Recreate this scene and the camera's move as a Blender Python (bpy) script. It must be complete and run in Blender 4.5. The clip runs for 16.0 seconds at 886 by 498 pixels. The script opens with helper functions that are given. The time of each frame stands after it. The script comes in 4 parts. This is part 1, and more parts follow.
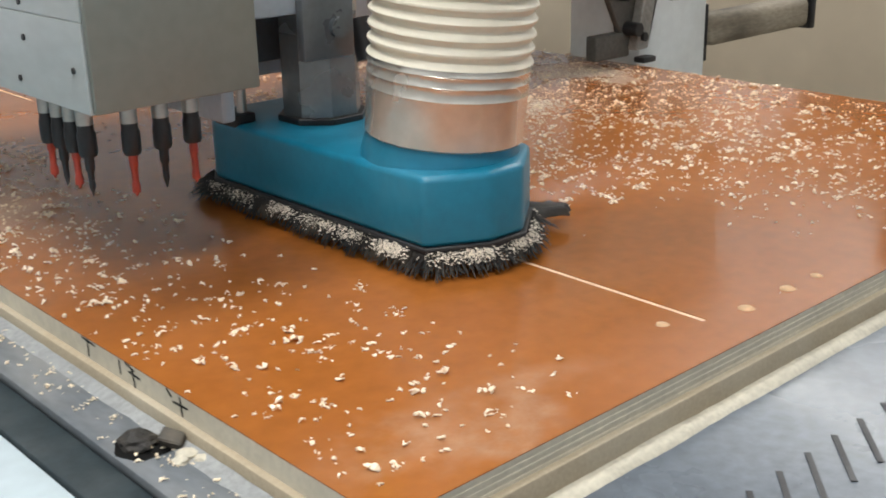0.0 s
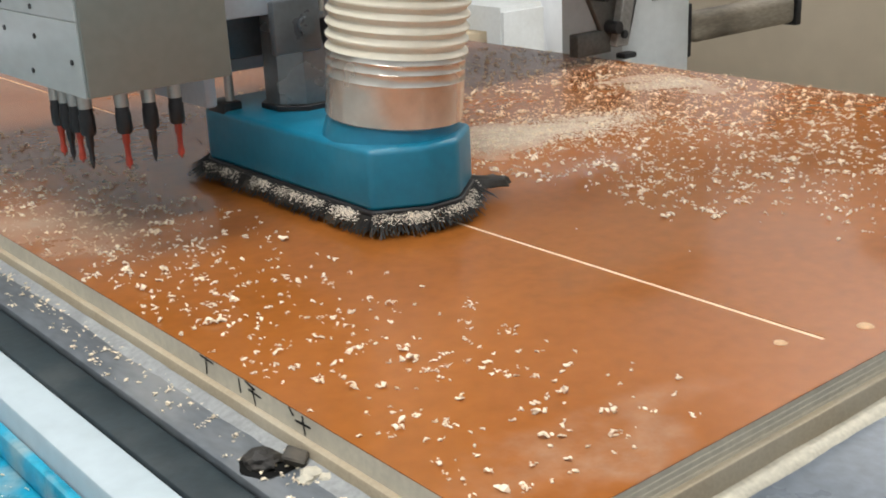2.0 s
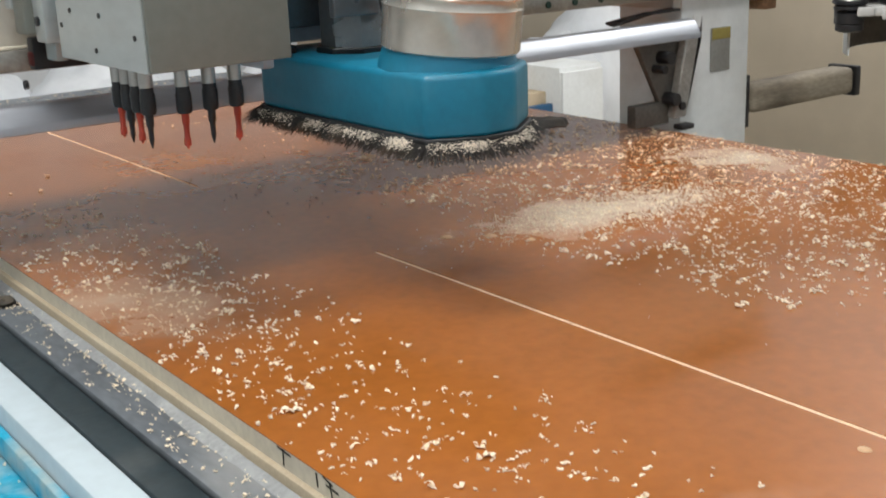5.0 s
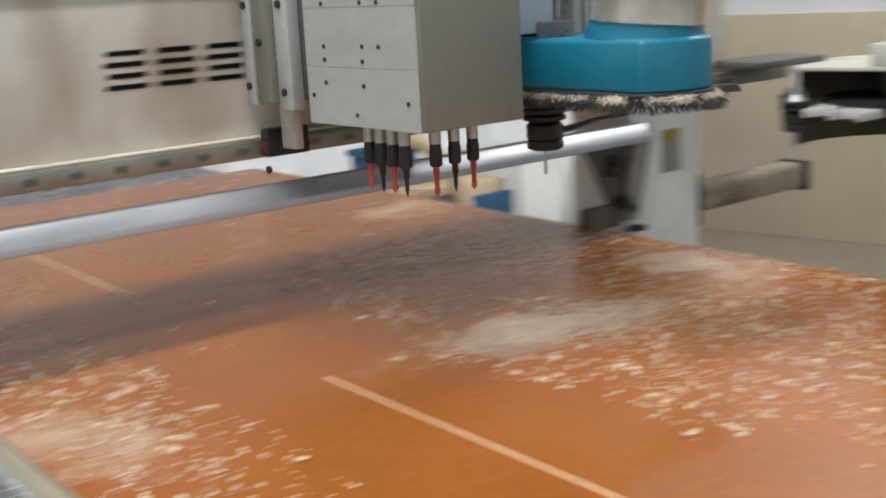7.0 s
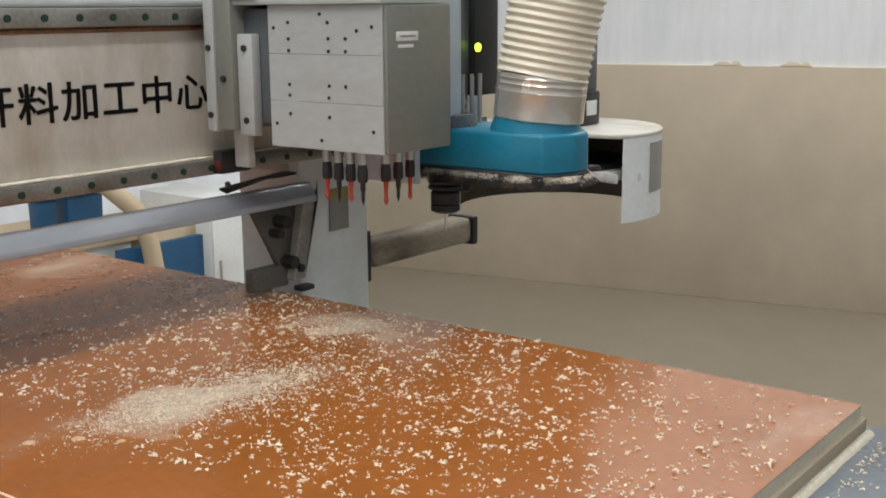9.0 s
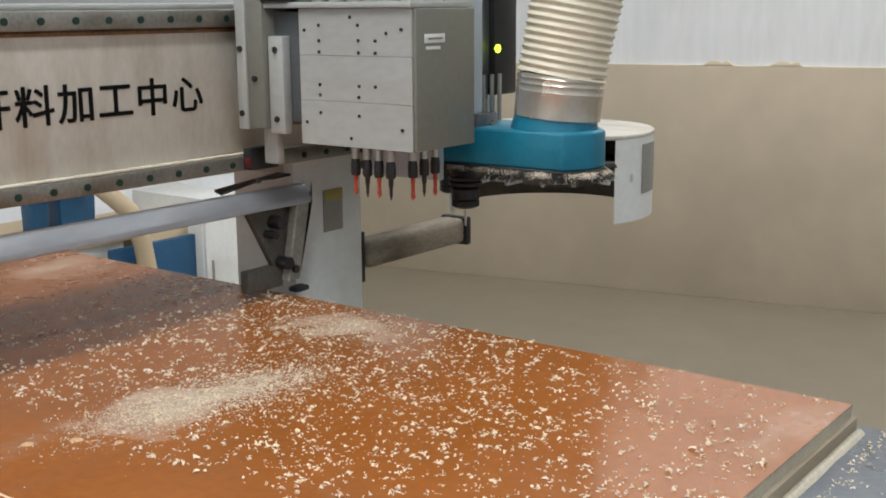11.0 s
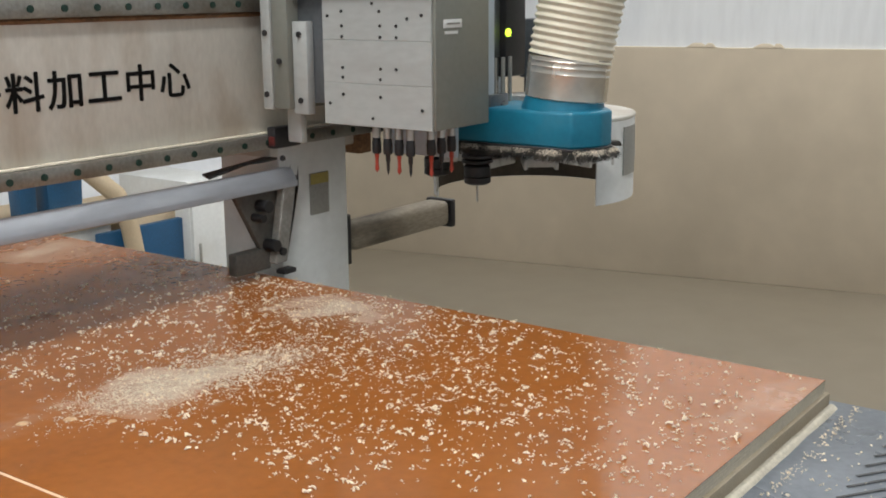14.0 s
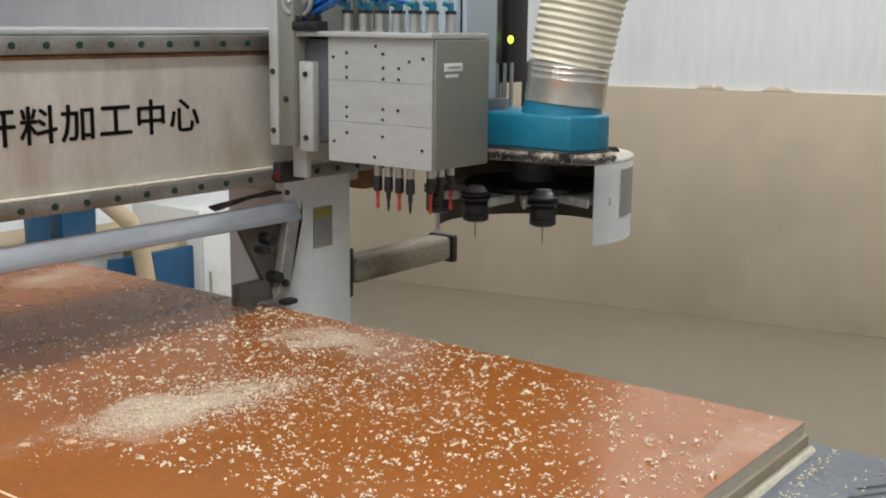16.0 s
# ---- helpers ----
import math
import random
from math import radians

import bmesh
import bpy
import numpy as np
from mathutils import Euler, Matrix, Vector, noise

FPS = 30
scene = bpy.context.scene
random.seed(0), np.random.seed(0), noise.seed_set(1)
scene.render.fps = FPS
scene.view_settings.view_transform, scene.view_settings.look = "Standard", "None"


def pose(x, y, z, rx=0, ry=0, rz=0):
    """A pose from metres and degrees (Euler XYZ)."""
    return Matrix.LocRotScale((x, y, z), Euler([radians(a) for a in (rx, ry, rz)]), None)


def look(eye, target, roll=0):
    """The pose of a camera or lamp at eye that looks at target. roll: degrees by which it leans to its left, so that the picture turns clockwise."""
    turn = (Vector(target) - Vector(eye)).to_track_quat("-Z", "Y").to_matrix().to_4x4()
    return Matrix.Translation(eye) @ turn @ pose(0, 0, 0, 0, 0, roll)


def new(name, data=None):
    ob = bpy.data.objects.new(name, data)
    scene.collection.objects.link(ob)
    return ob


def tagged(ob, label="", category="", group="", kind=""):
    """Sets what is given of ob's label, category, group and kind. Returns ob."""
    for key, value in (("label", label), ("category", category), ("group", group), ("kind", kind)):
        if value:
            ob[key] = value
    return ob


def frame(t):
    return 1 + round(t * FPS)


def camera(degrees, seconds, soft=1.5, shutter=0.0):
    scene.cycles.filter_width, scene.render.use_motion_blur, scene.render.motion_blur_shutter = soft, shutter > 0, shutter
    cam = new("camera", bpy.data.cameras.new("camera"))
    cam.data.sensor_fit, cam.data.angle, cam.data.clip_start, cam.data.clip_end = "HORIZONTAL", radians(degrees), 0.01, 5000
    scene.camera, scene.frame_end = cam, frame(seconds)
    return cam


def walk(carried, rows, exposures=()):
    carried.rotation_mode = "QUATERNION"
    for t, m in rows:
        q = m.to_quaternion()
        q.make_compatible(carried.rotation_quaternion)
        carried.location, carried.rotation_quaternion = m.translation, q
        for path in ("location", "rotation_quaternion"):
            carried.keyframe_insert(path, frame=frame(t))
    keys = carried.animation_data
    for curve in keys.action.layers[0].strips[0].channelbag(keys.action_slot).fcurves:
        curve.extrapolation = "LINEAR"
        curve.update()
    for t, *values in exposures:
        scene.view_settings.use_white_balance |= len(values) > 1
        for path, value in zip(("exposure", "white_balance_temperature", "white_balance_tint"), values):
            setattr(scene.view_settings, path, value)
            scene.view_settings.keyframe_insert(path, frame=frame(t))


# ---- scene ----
cam = camera(42.0, 16.0, soft=1.8, shutter=0.85)
PATH = [
    (0, (-0.358, -0.448, 1.266), (0.909, 0.95, 0.604), -1.3),
    (0.5, (-0.37, -0.442, 1.267), (0.88, 0.975, 0.609), -2.0),
    (1, (-0.377, -0.433, 1.271), (0.85, 1.002, 0.613), -2.3),
    (1.5, (-0.382, -0.43, 1.274), (0.822, 1.027, 0.621), -2.6),
    (2, (-0.388, -0.42, 1.276), (0.801, 1.052, 0.63), -2.6),
    (2.5, (-0.392, -0.413, 1.28), (0.784, 1.072, 0.639), -2.6),
    (3, (-0.393, -0.408, 1.287), (0.766, 1.091, 0.647), -2.6),
    (3.2, (-0.397, -0.405, 1.289), (0.764, 1.094, 0.653), -2.4),
    (5.3, (-0.4, -0.397, 1.324), (0.736, 1.154, 0.775), -2.4),
    (5.5, (-0.402, -0.393, 1.331), (0.735, 1.161, 0.792), -2.3),
    (6, (-0.407, -0.381, 1.343), (0.726, 1.188, 0.84), -2.3),
    (6.5, (-0.408, -0.372, 1.352), (0.719, 1.213, 0.884), -2.4),
    (6.7, (-0.398, -0.377, 1.357), (0.721, 1.216, 0.903), -2.4),
    (7, (-0.364, -0.395, 1.374), (0.843, 1.135, 0.928), -3.0),
    (7.5, (-0.31, -0.423, 1.409), (1.142, 0.879, 0.964), -1.1),
    (8, (-0.28, -0.444, 1.43), (1.269, 0.746, 0.998), -0.7),
    (8.5, (-0.279, -0.442, 1.423), (1.277, 0.746, 1.011), -0.4),
    (9, (-0.282, -0.444, 1.421), (1.275, 0.743, 1.013), -0.4),
    (11.5, (-0.299, -0.448, 1.434), (1.27, 0.721, 1.018), -0.4),
    (12, (-0.304, -0.453, 1.44), (1.266, 0.711, 1.016), -0.4),
    (12.5, (-0.31, -0.457, 1.442), (1.261, 0.702, 1.011), -0.4),
    (13, (-0.317, -0.459, 1.437), (1.26, 0.693, 1.007), -0.4),
    (13.5, (-0.32, -0.467, 1.438), (1.255, 0.687, 1.001), -0.5),
    (14, (-0.323, -0.472, 1.437), (1.252, 0.68, 0.995), -0.5),
    (14.5, (-0.326, -0.479, 1.437), (1.247, 0.673, 0.993), -0.4),
    (15, (-0.326, -0.493, 1.436), (1.247, 0.667, 1.011), -0.2),
    (15.5, (-0.336, -0.506, 1.447), (1.241, 0.655, 1.04), 0.3),
    (16, (-0.347, -0.528, 1.456), (1.222, 0.651, 1.068), 0.7),
]
walk(cam, [(t, look(eye, target, roll)) for t, eye, target, roll in PATH], [(0, 0.13), (0.5, 0.07), (1.5, 0.04), (2.5, 0.01), (5.5, 0.04), (7.5, 0.02), (8, -0.06), (8.5, -0.25), (9, -0.14), (14.5, -0.13), (15.5, -0.13), (16, -0.08)])


# ---- light ----
world = bpy.data.worlds.new("hall_air")
scene.world = world
world.use_nodes = True
world.node_tree.nodes["Background"].inputs[0].default_value = (0.86, 0.93, 1.0, 1)
world.node_tree.nodes["Background"].inputs[1].default_value = 0.045
scene.view_settings.exposure = 0.0


def lamp_area(name, m, sx, sy, watts, color):
    data = bpy.data.lights.new(name, "AREA")
    data.shape, data.size, data.size_y, data.energy, data.color = "RECTANGLE", sx, sy, watts, color
    ob = new(name, data)
    ob.matrix_world = m
    return ob


# rows of tube lights added under the roof, out of view
LAMP_ROWS = [(-1.4, -1.2, 84), (-0.2, 0.85, 84), (-0.2, 4.2, 10)]
for lx, ly, watts in LAMP_ROWS:
    lamp_area("ceiling_light_glow", pose(lx, ly, 4.28), 2.0, 0.6, watts, (1.0, 0.99, 0.97))
# one more unseen fitting along the side wall, added to brighten it
lamp_area("ceiling_light_glow", pose(4.25, 0.6, 4.28), 0.6, 3.6, 100, (1.0, 0.99, 0.97))
# weak daylight-coloured fill added behind and beside the operator, without any window
lamp_area("side_fill_glow", look((0.6, -3.35, 2.6), (0.6, 1.2, 0.9)), 5.0, 2.2, 8, (0.9, 0.96, 1.0))
lamp_area("side_fill_glow", look((-3.35, 1.5, 2.6), (1.0, 1.5, 0.9)), 5.0, 2.2, 8, (0.9, 0.96, 1.0))


# ---- materials ----
def mat(name, base, rough=0.5, metal=0.0, vary=0.12, scale=9.0, fine=140.0, bump=0.05, stain=None, stain_amount=0.0,
        stain_scale=3.0, stretch=(1, 1, 1), coat=0.0, per_object=0.0, spec=0.5):
    """A surface with grain and blotches at two scales, optional stains, and fine relief."""
    m = bpy.data.materials.new(name)
    m.use_nodes = True
    nt = m.node_tree
    N, L = nt.nodes, nt.links
    b = N["Principled BSDF"]
    b.inputs["Roughness"].default_value = rough
    b.inputs["Metallic"].default_value = metal
    b.inputs["Specular IOR Level"].default_value = spec
    b.inputs["Coat Weight"].default_value = coat
    tc = N.new("ShaderNodeTexCoord")
    mp = N.new("ShaderNodeMapping")
    mp.inputs["Scale"].default_value = stretch
    L.new(tc.outputs["Object"], mp.inputs[0])
    big, small = N.new("ShaderNodeTexNoise"), N.new("ShaderNodeTexNoise")
    big.inputs["Scale"].default_value, big.inputs["Detail"].default_value = scale, 5
    small.inputs["Scale"].default_value, small.inputs["Detail"].default_value = fine, 3
    L.new(mp.outputs[0], big.inputs[0])
    L.new(mp.outputs[0], small.inputs[0])
    add = N.new("ShaderNodeMath")
    add.operation = "ADD"
    L.new(big.outputs["Fac"], add.inputs[0])
    L.new(small.outputs["Fac"], add.inputs[1])
    ramp = N.new("ShaderNodeMapRange")
    ramp.inputs[1].default_value, ramp.inputs[2].default_value = 0.7, 1.3
    ramp.inputs[3].default_value, ramp.inputs[4].default_value = 1 - vary, 1 + vary
    L.new(add.outputs[0], ramp.inputs[0])
    value = ramp.outputs[0]
    if per_object:
        info = N.new("ShaderNodeObjectInfo")
        rr = N.new("ShaderNodeMapRange")
        rr.inputs[3].default_value, rr.inputs[4].default_value = 1 - per_object, 1 + per_object
        L.new(info.outputs["Random"], rr.inputs[0])
        mu = N.new("ShaderNodeMath")
        mu.operation = "MULTIPLY"
        L.new(value, mu.inputs[0])
        L.new(rr.outputs[0], mu.inputs[1])
        value = mu.outputs[0]
    tint = N.new("ShaderNodeVectorMath")
    tint.operation = "SCALE"
    tint.inputs[0].default_value = base
    L.new(value, tint.inputs["Scale"])
    colour = tint.outputs[0]
    if stain:
        sn = N.new("ShaderNodeTexNoise")
        sn.inputs["Scale"].default_value, sn.inputs["Detail"].default_value = stain_scale, 6
        L.new(mp.outputs[0], sn.inputs[0])
        sr = N.new("ShaderNodeMapRange")
        sr.inputs[1].default_value, sr.inputs[2].default_value = 0.5, 0.72
        sr.inputs[3].default_value, sr.inputs[4].default_value = 0, stain_amount
        L.new(sn.outputs["Fac"], sr.inputs[0])
        mx = N.new("ShaderNodeMix")
        mx.data_type = "RGBA"
        L.new(sr.outputs[0], mx.inputs["Factor"])
        L.new(colour, mx.inputs[6])
        mx.inputs[7].default_value = (*stain, 1)
        colour = mx.outputs[2]
    L.new(colour, b.inputs["Base Color"])
    rg = N.new("ShaderNodeMapRange")
    rg.inputs[1].default_value, rg.inputs[2].default_value = 0.3, 0.7
    rg.inputs[3].default_value, rg.inputs[4].default_value = max(rough - 0.08, 0.03), min(rough + 0.08, 1)
    L.new(big.outputs["Fac"], rg.inputs[0])
    L.new(rg.outputs[0], b.inputs["Roughness"])
    if bump:
        bp = N.new("ShaderNodeBump")
        bp.inputs["Strength"].default_value, bp.inputs["Distance"].default_value = bump, 0.004
        L.new(add.outputs[0], bp.inputs["Height"])
        L.new(bp.outputs[0], b.inputs["Normal"])
    return m


def glow(name, color, strength):
    m = bpy.data.materials.new(name)
    m.use_nodes = True
    b = m.node_tree.nodes["Principled BSDF"]
    b.inputs["Base Color"].default_value = (*color, 1)
    b.inputs["Emission Color"].default_value = (*color, 1)
    b.inputs["Emission Strength"].default_value = strength
    return m


def film_material():
    """Orange phenolic film: smooth, with sawdust lying over it in drifts of their own shape."""
    m = mat("orange_film", (0.33, 0.108, 0.020), rough=0.17, vary=0.12, scale=5, fine=60, bump=0.010, spec=0.72)
    nt = m.node_tree
    N, L = nt.nodes, nt.links
    b = N["Principled BSDF"]
    tc = N.new("ShaderNodeTexCoord")
    total = None
    # the borders of the drifts wander
    wn = N.new("ShaderNodeTexNoise")
    wn.inputs["Scale"].default_value, wn.inputs["Detail"].default_value = 11, 4
    L.new(tc.outputs["Object"], wn.inputs[0])
    wander = N.new("ShaderNodeVectorMath")
    wander.operation = "MULTIPLY_ADD"
    wander.inputs[1].default_value, wander.inputs[2].default_value = (0.22, 0.22, 0), (-0.11, -0.11, 0)
    L.new(wn.outputs["Color"], wander.inputs[0])
    moved = N.new("ShaderNodeVectorMath")
    L.new(tc.outputs["Object"], moved.inputs[0])
    L.new(wander.outputs[0], moved.inputs[1])
    # drifts of fine dust: centre x, y, half axes, turn, strength
    for cx, cy, rx, ry, turn, amount in ((0.70, 0.735, 0.19, 0.085, -12, 0.72), (1.10, 0.81, 0.12, 0.08, -60, 0.7), (0.06, 0.80, 0.09, 0.18, 12, 0.45),
                                         (0.11, 0.05, 0.14, 0.05, 0, 0.17), (1.10, 0.03, 0.16, 0.05, -10, 0.2), 
                                         (1.12, 1.62, 0.14, 0.12, 0, 0.6), (0.485, 0.765, 0.055, 0.035, -30, 0.15)):
        mp = N.new("ShaderNodeMapping")
        mp.vector_type = "TEXTURE"
        mp.inputs["Location"].default_value = (cx, cy, 0)
        mp.inputs["Rotation"].default_value = (0, 0, radians(turn))
        mp.inputs["Scale"].default_value = (rx, ry, 1)
        L.new(moved.outputs[0], mp.inputs[0])
        flat = N.new("ShaderNodeVectorMath")
        flat.operation = "MULTIPLY"
        flat.inputs[1].default_value = (1, 1, 0)
        L.new(mp.outputs[0], flat.inputs[0])
        ln = N.new("ShaderNodeVectorMath")
        ln.operation = "LENGTH"
        L.new(flat.outputs[0], ln.inputs[0])
        mr = N.new("ShaderNodeMapRange")
        mr.interpolation_type = "SMOOTHSTEP"
        mr.inputs[1].default_value, mr.inputs[2].default_value = 1.15, 0.1
        mr.inputs[3].default_value, mr.inputs[4].default_value = 0, amount
        L.new(ln.outputs["Value"], mr.inputs[0])
        if total is None:
            total = mr.outputs[0]
        else:
            mx = N.new("ShaderNodeMath")
            mx.operation = "MAXIMUM"
            L.new(total, mx.inputs[0])
            L.new(mr.outputs[0], mx.inputs[1])
            total = mx.outputs[0]
    no = N.new("ShaderNodeTexNoise")
    no.inputs["Scale"].default_value, no.inputs["Detail"].default_value, no.inputs["Roughness"].default_value = 34, 8, 0.75
    L.new(tc.outputs["Object"], no.inputs[0])
    nr = N.new("ShaderNodeMapRange")
    nr.inputs[1].default_value, nr.inputs[2].default_value, nr.inputs[3].default_value, nr.inputs[4].default_value = 0.30, 0.70, 0.25, 1.25
    L.new(no.outputs["Fac"], nr.inputs[0])
    mul = N.new("ShaderNodeMath")
    mul.operation, mul.use_clamp = "MULTIPLY", True
    L.new(total, mul.inputs[0])
    L.new(nr.outputs[0], mul.inputs[1])
    old = b.inputs["Base Color"].links[0].from_socket
    mix = N.new("ShaderNodeMix")
    mix.data_type = "RGBA"
    L.new(mul.outputs[0], mix.inputs["Factor"])
    L.new(old, mix.inputs[6])
    mix.inputs[7].default_value = (0.70, 0.63, 0.51, 1)
    L.new(mix.outputs[2], b.inputs["Base Color"])
    oldr = b.inputs["Roughness"].links[0].from_socket
    mr2 = N.new("ShaderNodeMix")
    L.new(mul.outputs[0], mr2.inputs["Factor"])
    L.new(oldr, mr2.inputs[2])
    mr2.inputs[3].default_value = 0.9
    L.new(mr2.outputs[0], b.inputs["Roughness"])
    return m


FILM = film_material()
PLY = mat("ply_edge", (0.60, 0.545, 0.43), 0.8, vary=0.12, scale=9, fine=160, bump=0.08, stain=(0.46, 0.42, 0.34), stain_amount=0.5, stain_scale=16)
KERF = mat("bare_wood_kerf", (0.80, 0.56, 0.36), 0.9, vary=0.15, scale=60, fine=400)
SPOIL = mat("spoilboard_fibre", (0.41, 0.34, 0.24), 0.85, vary=0.12, scale=8, fine=300, bump=0.08, stain=(0.52, 0.48, 0.39), stain_amount=0.5, stain_scale=6)
BEADING = mat("packed_dust", (0.56, 0.52, 0.42), 0.6, vary=0.18, scale=30, fine=200, bump=0.2)
GREYDUST = mat("grey_settled_dust", (0.30, 0.31, 0.31), 0.9, vary=0.2, scale=25, fine=220, bump=0.2, stain=(0.20, 0.21, 0.22), stain_amount=0.6, stain_scale=14)
BED = mat("grey_bed_plate", (0.115, 0.135, 0.16), 0.30, vary=0.25, scale=6, fine=90, bump=0.05, stain=(0.32, 0.34, 0.37), stain_amount=0.45, stain_scale=5)
LEDGE = mat("grey_dusty_ledge", (0.115, 0.13, 0.145), 0.5, vary=0.3, scale=10, fine=120, bump=0.06, stain=(0.34, 0.34, 0.33), stain_amount=0.6, stain_scale=12, stretch=(1, 0.35, 1))
GROOVE = mat("dark_rubber_seal", (0.020, 0.032, 0.038), 0.5, vary=0.25, scale=20, fine=120, stain=(0.10, 0.11, 0.11), stain_amount=0.4, stain_scale=14)
WHITE = mat("white_painted_steel", (0.83, 0.855, 0.85), 0.42, vary=0.05, scale=3, fine=60, bump=0.03, stain=(0.5, 0.47, 0.40), stain_amount=0.25, stain_scale=5)
CREAM = mat("cream_painted_beam", (0.63, 0.61, 0.55), 0.45, vary=0.07, scale=3, fine=70, bump=0.03, stain=(0.30, 0.215, 0.13), stain_amount=0.7, stain_scale=4.0, stretch=(2.0, 1, 0.8))
RUST = mat("rust_brown_dust", (0.22, 0.12, 0.06), 0.9, vary=0.35, scale=30, fine=150, bump=0.3)
BLUE = mat("turquoise_enamel", (0.008, 0.185, 0.30), 0.38, vary=0.10, scale=8, fine=90, bump=0.03, stain=(0.10, 0.26, 0.33), stain_amount=0.35, stain_scale=9)
FRAMEBLUE = mat("cyan_frame_paint", (0.012, 0.33, 0.50), 0.32, vary=0.22, scale=14, fine=120, bump=0.08, stain=(0.50, 0.45, 0.36), stain_amount=0.85, stain_scale=15)
STEEL = mat("brushed_steel", (0.52, 0.51, 0.48), 0.40, metal=0.85, vary=0.10, scale=6, fine=220, bump=0.03, stretch=(1, 1, 6))
# matt stainless, its colour lowered for faces that get less light
PLATE = mat("shaded_stainless_plate", (0.225, 0.232, 0.205), 0.45, metal=0.15, vary=0.06, scale=5, fine=80, bump=0.008, stain=(0.20, 0.20, 0.175), stain_amount=0.5, stain_scale=6)
ALU = mat("satin_aluminium", (0.51, 0.54, 0.535), 0.36, metal=0.25, vary=0.07, scale=7, fine=60, bump=0.008, stain=(0.40, 0.405, 0.39), stain_amount=0.6, stain_scale=7, stretch=(1, 0.6, 1.6))
BARSTEEL = mat("polished_silver_bar", (0.47, 0.50, 0.55), 0.36, metal=0.55, vary=0.08, scale=9, fine=90, bump=0.01, stretch=(0.3, 1, 1))
RAILS = mat("linear_rail_steel", (0.34, 0.33, 0.30), 0.38, metal=0.7, vary=0.2, scale=16, fine=150, stain=(0.16, 0.12, 0.08), stain_amount=0.6, stain_scale=12)
DARK = mat("black_oxide", (0.018, 0.018, 0.02), 0.45, vary=0.25, scale=20, fine=200, bump=0.05)
MOTOR = mat("dark_grey_motor", (0.15, 0.165, 0.18), 0.34, metal=0.45, vary=0.12, scale=8, fine=150)
SPINDLE = mat("grey_machined_motor", (0.27, 0.28, 0.285), 0.28, metal=0.6, vary=0.10, scale=8, fine=150, bump=0.01)
# cast metal, darkened in its colour for the shade below the beam
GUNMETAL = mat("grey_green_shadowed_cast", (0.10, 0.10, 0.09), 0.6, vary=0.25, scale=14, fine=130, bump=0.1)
TRAYGREY = mat("worn_grey_bracket", (0.26, 0.255, 0.235), 0.55, vary=0.25, scale=14, fine=130, bump=0.08, stain=(0.10, 0.09, 0.08), stain_amount=0.6, stain_scale=12)
GREEN = mat("green_bolt_cap", (0.008, 0.038, 0.027), 0.5)
DARKRED = mat("dark_red_rubber", (0.10, 0.012, 0.01), 0.5)
RED = mat("red_drill_shank", (0.44, 0.055, 0.03), 0.4, vary=0.15, scale=40)
HOSE = mat("ivory_hose_plastic", (0.76, 0.71, 0.58), 0.42, vary=0.06, scale=8, fine=90, stain=(0.55, 0.47, 0.34), stain_amount=0.25, stain_scale=8)
BAND = mat("clear_taped_steel_band", (0.70, 0.67, 0.60), 0.22, metal=0.7, vary=0.12, scale=16, fine=60, bump=0.10, stain=(0.58, 0.42, 0.30), stain_amount=0.3, stain_scale=9)
BRISTLE = mat("black_bristle", (0.022, 0.020, 0.018), 0.6, vary=0.4, scale=60, fine=300, stain=(0.16, 0.13, 0.09), stain_amount=0.5, stain_scale=25)
FLAKE = mat("wood_flake", (0.93, 0.80, 0.61), 0.85, vary=0.16, scale=60, fine=300)
SMEAR = mat("thin_smeared_dust", (0.58, 0.38, 0.22), 0.9, vary=0.25, scale=80, fine=300)
# wood flake in a darker copy, for chips in the gantry's shadow
BROWNFLAKE = mat("shaded_wood_flake", (0.25, 0.15, 0.09), 0.85, vary=0.3, scale=60, fine=300)
DUST = mat("heaped_sawdust", (0.86, 0.79, 0.65), 0.95, vary=0.2, scale=50, fine=320, bump=0.5)
INK = mat("black_lettering_paint", (0.005, 0.005, 0.005), 0.6, vary=0.2, scale=30, bump=0.0, spec=0.15)
WALLLOW = mat("beige_wall_paint", (0.57, 0.49, 0.375), 0.7, vary=0.06, scale=2.2, fine=7, bump=0.0, stain=(0.45, 0.385, 0.29), stain_amount=0.55, stain_scale=1.3)
WALLUP = mat("white_wall_sheet", (0.86, 0.885, 0.91), 0.6, vary=0.05, scale=1.5, fine=20, stain=(0.68, 0.72, 0.78), stain_amount=0.6, stain_scale=1.3, stretch=(1.5, 1.5, 0.25))
FLOOR = mat("beige_floor_screed", (0.25, 0.215, 0.162), 0.5, vary=0.06, scale=1.0, fine=6, bump=0.0, stain=(0.22, 0.19, 0.145), stain_amount=0.4, stain_scale=0.8)
# greys of the unseen walls and ceiling, chosen for how much light they return
WALLGREY = mat("pale_grey_bounce_wall", (0.56, 0.60, 0.64), 0.7, vary=0.06, scale=1.5, fine=20)
CEIL = mat("grey_bounce_ceiling", (0.42, 0.44, 0.46), 0.7, vary=0.06, scale=1.5)
NAVY = mat("blue_plastic", (0.02, 0.10, 0.22), 0.45, vary=0.15, scale=6)
TAN = mat("beige_board", (0.62, 0.50, 0.34), 0.7, vary=0.08, scale=5)
TRAY = mat("dusty_cable_arm", (0.34, 0.29, 0.22), 0.7, vary=0.25, scale=10, fine=120, bump=0.1, stain=(0.10, 0.075, 0.05), stain_amount=0.85, stain_scale=11, stretch=(0.5, 1, 2))
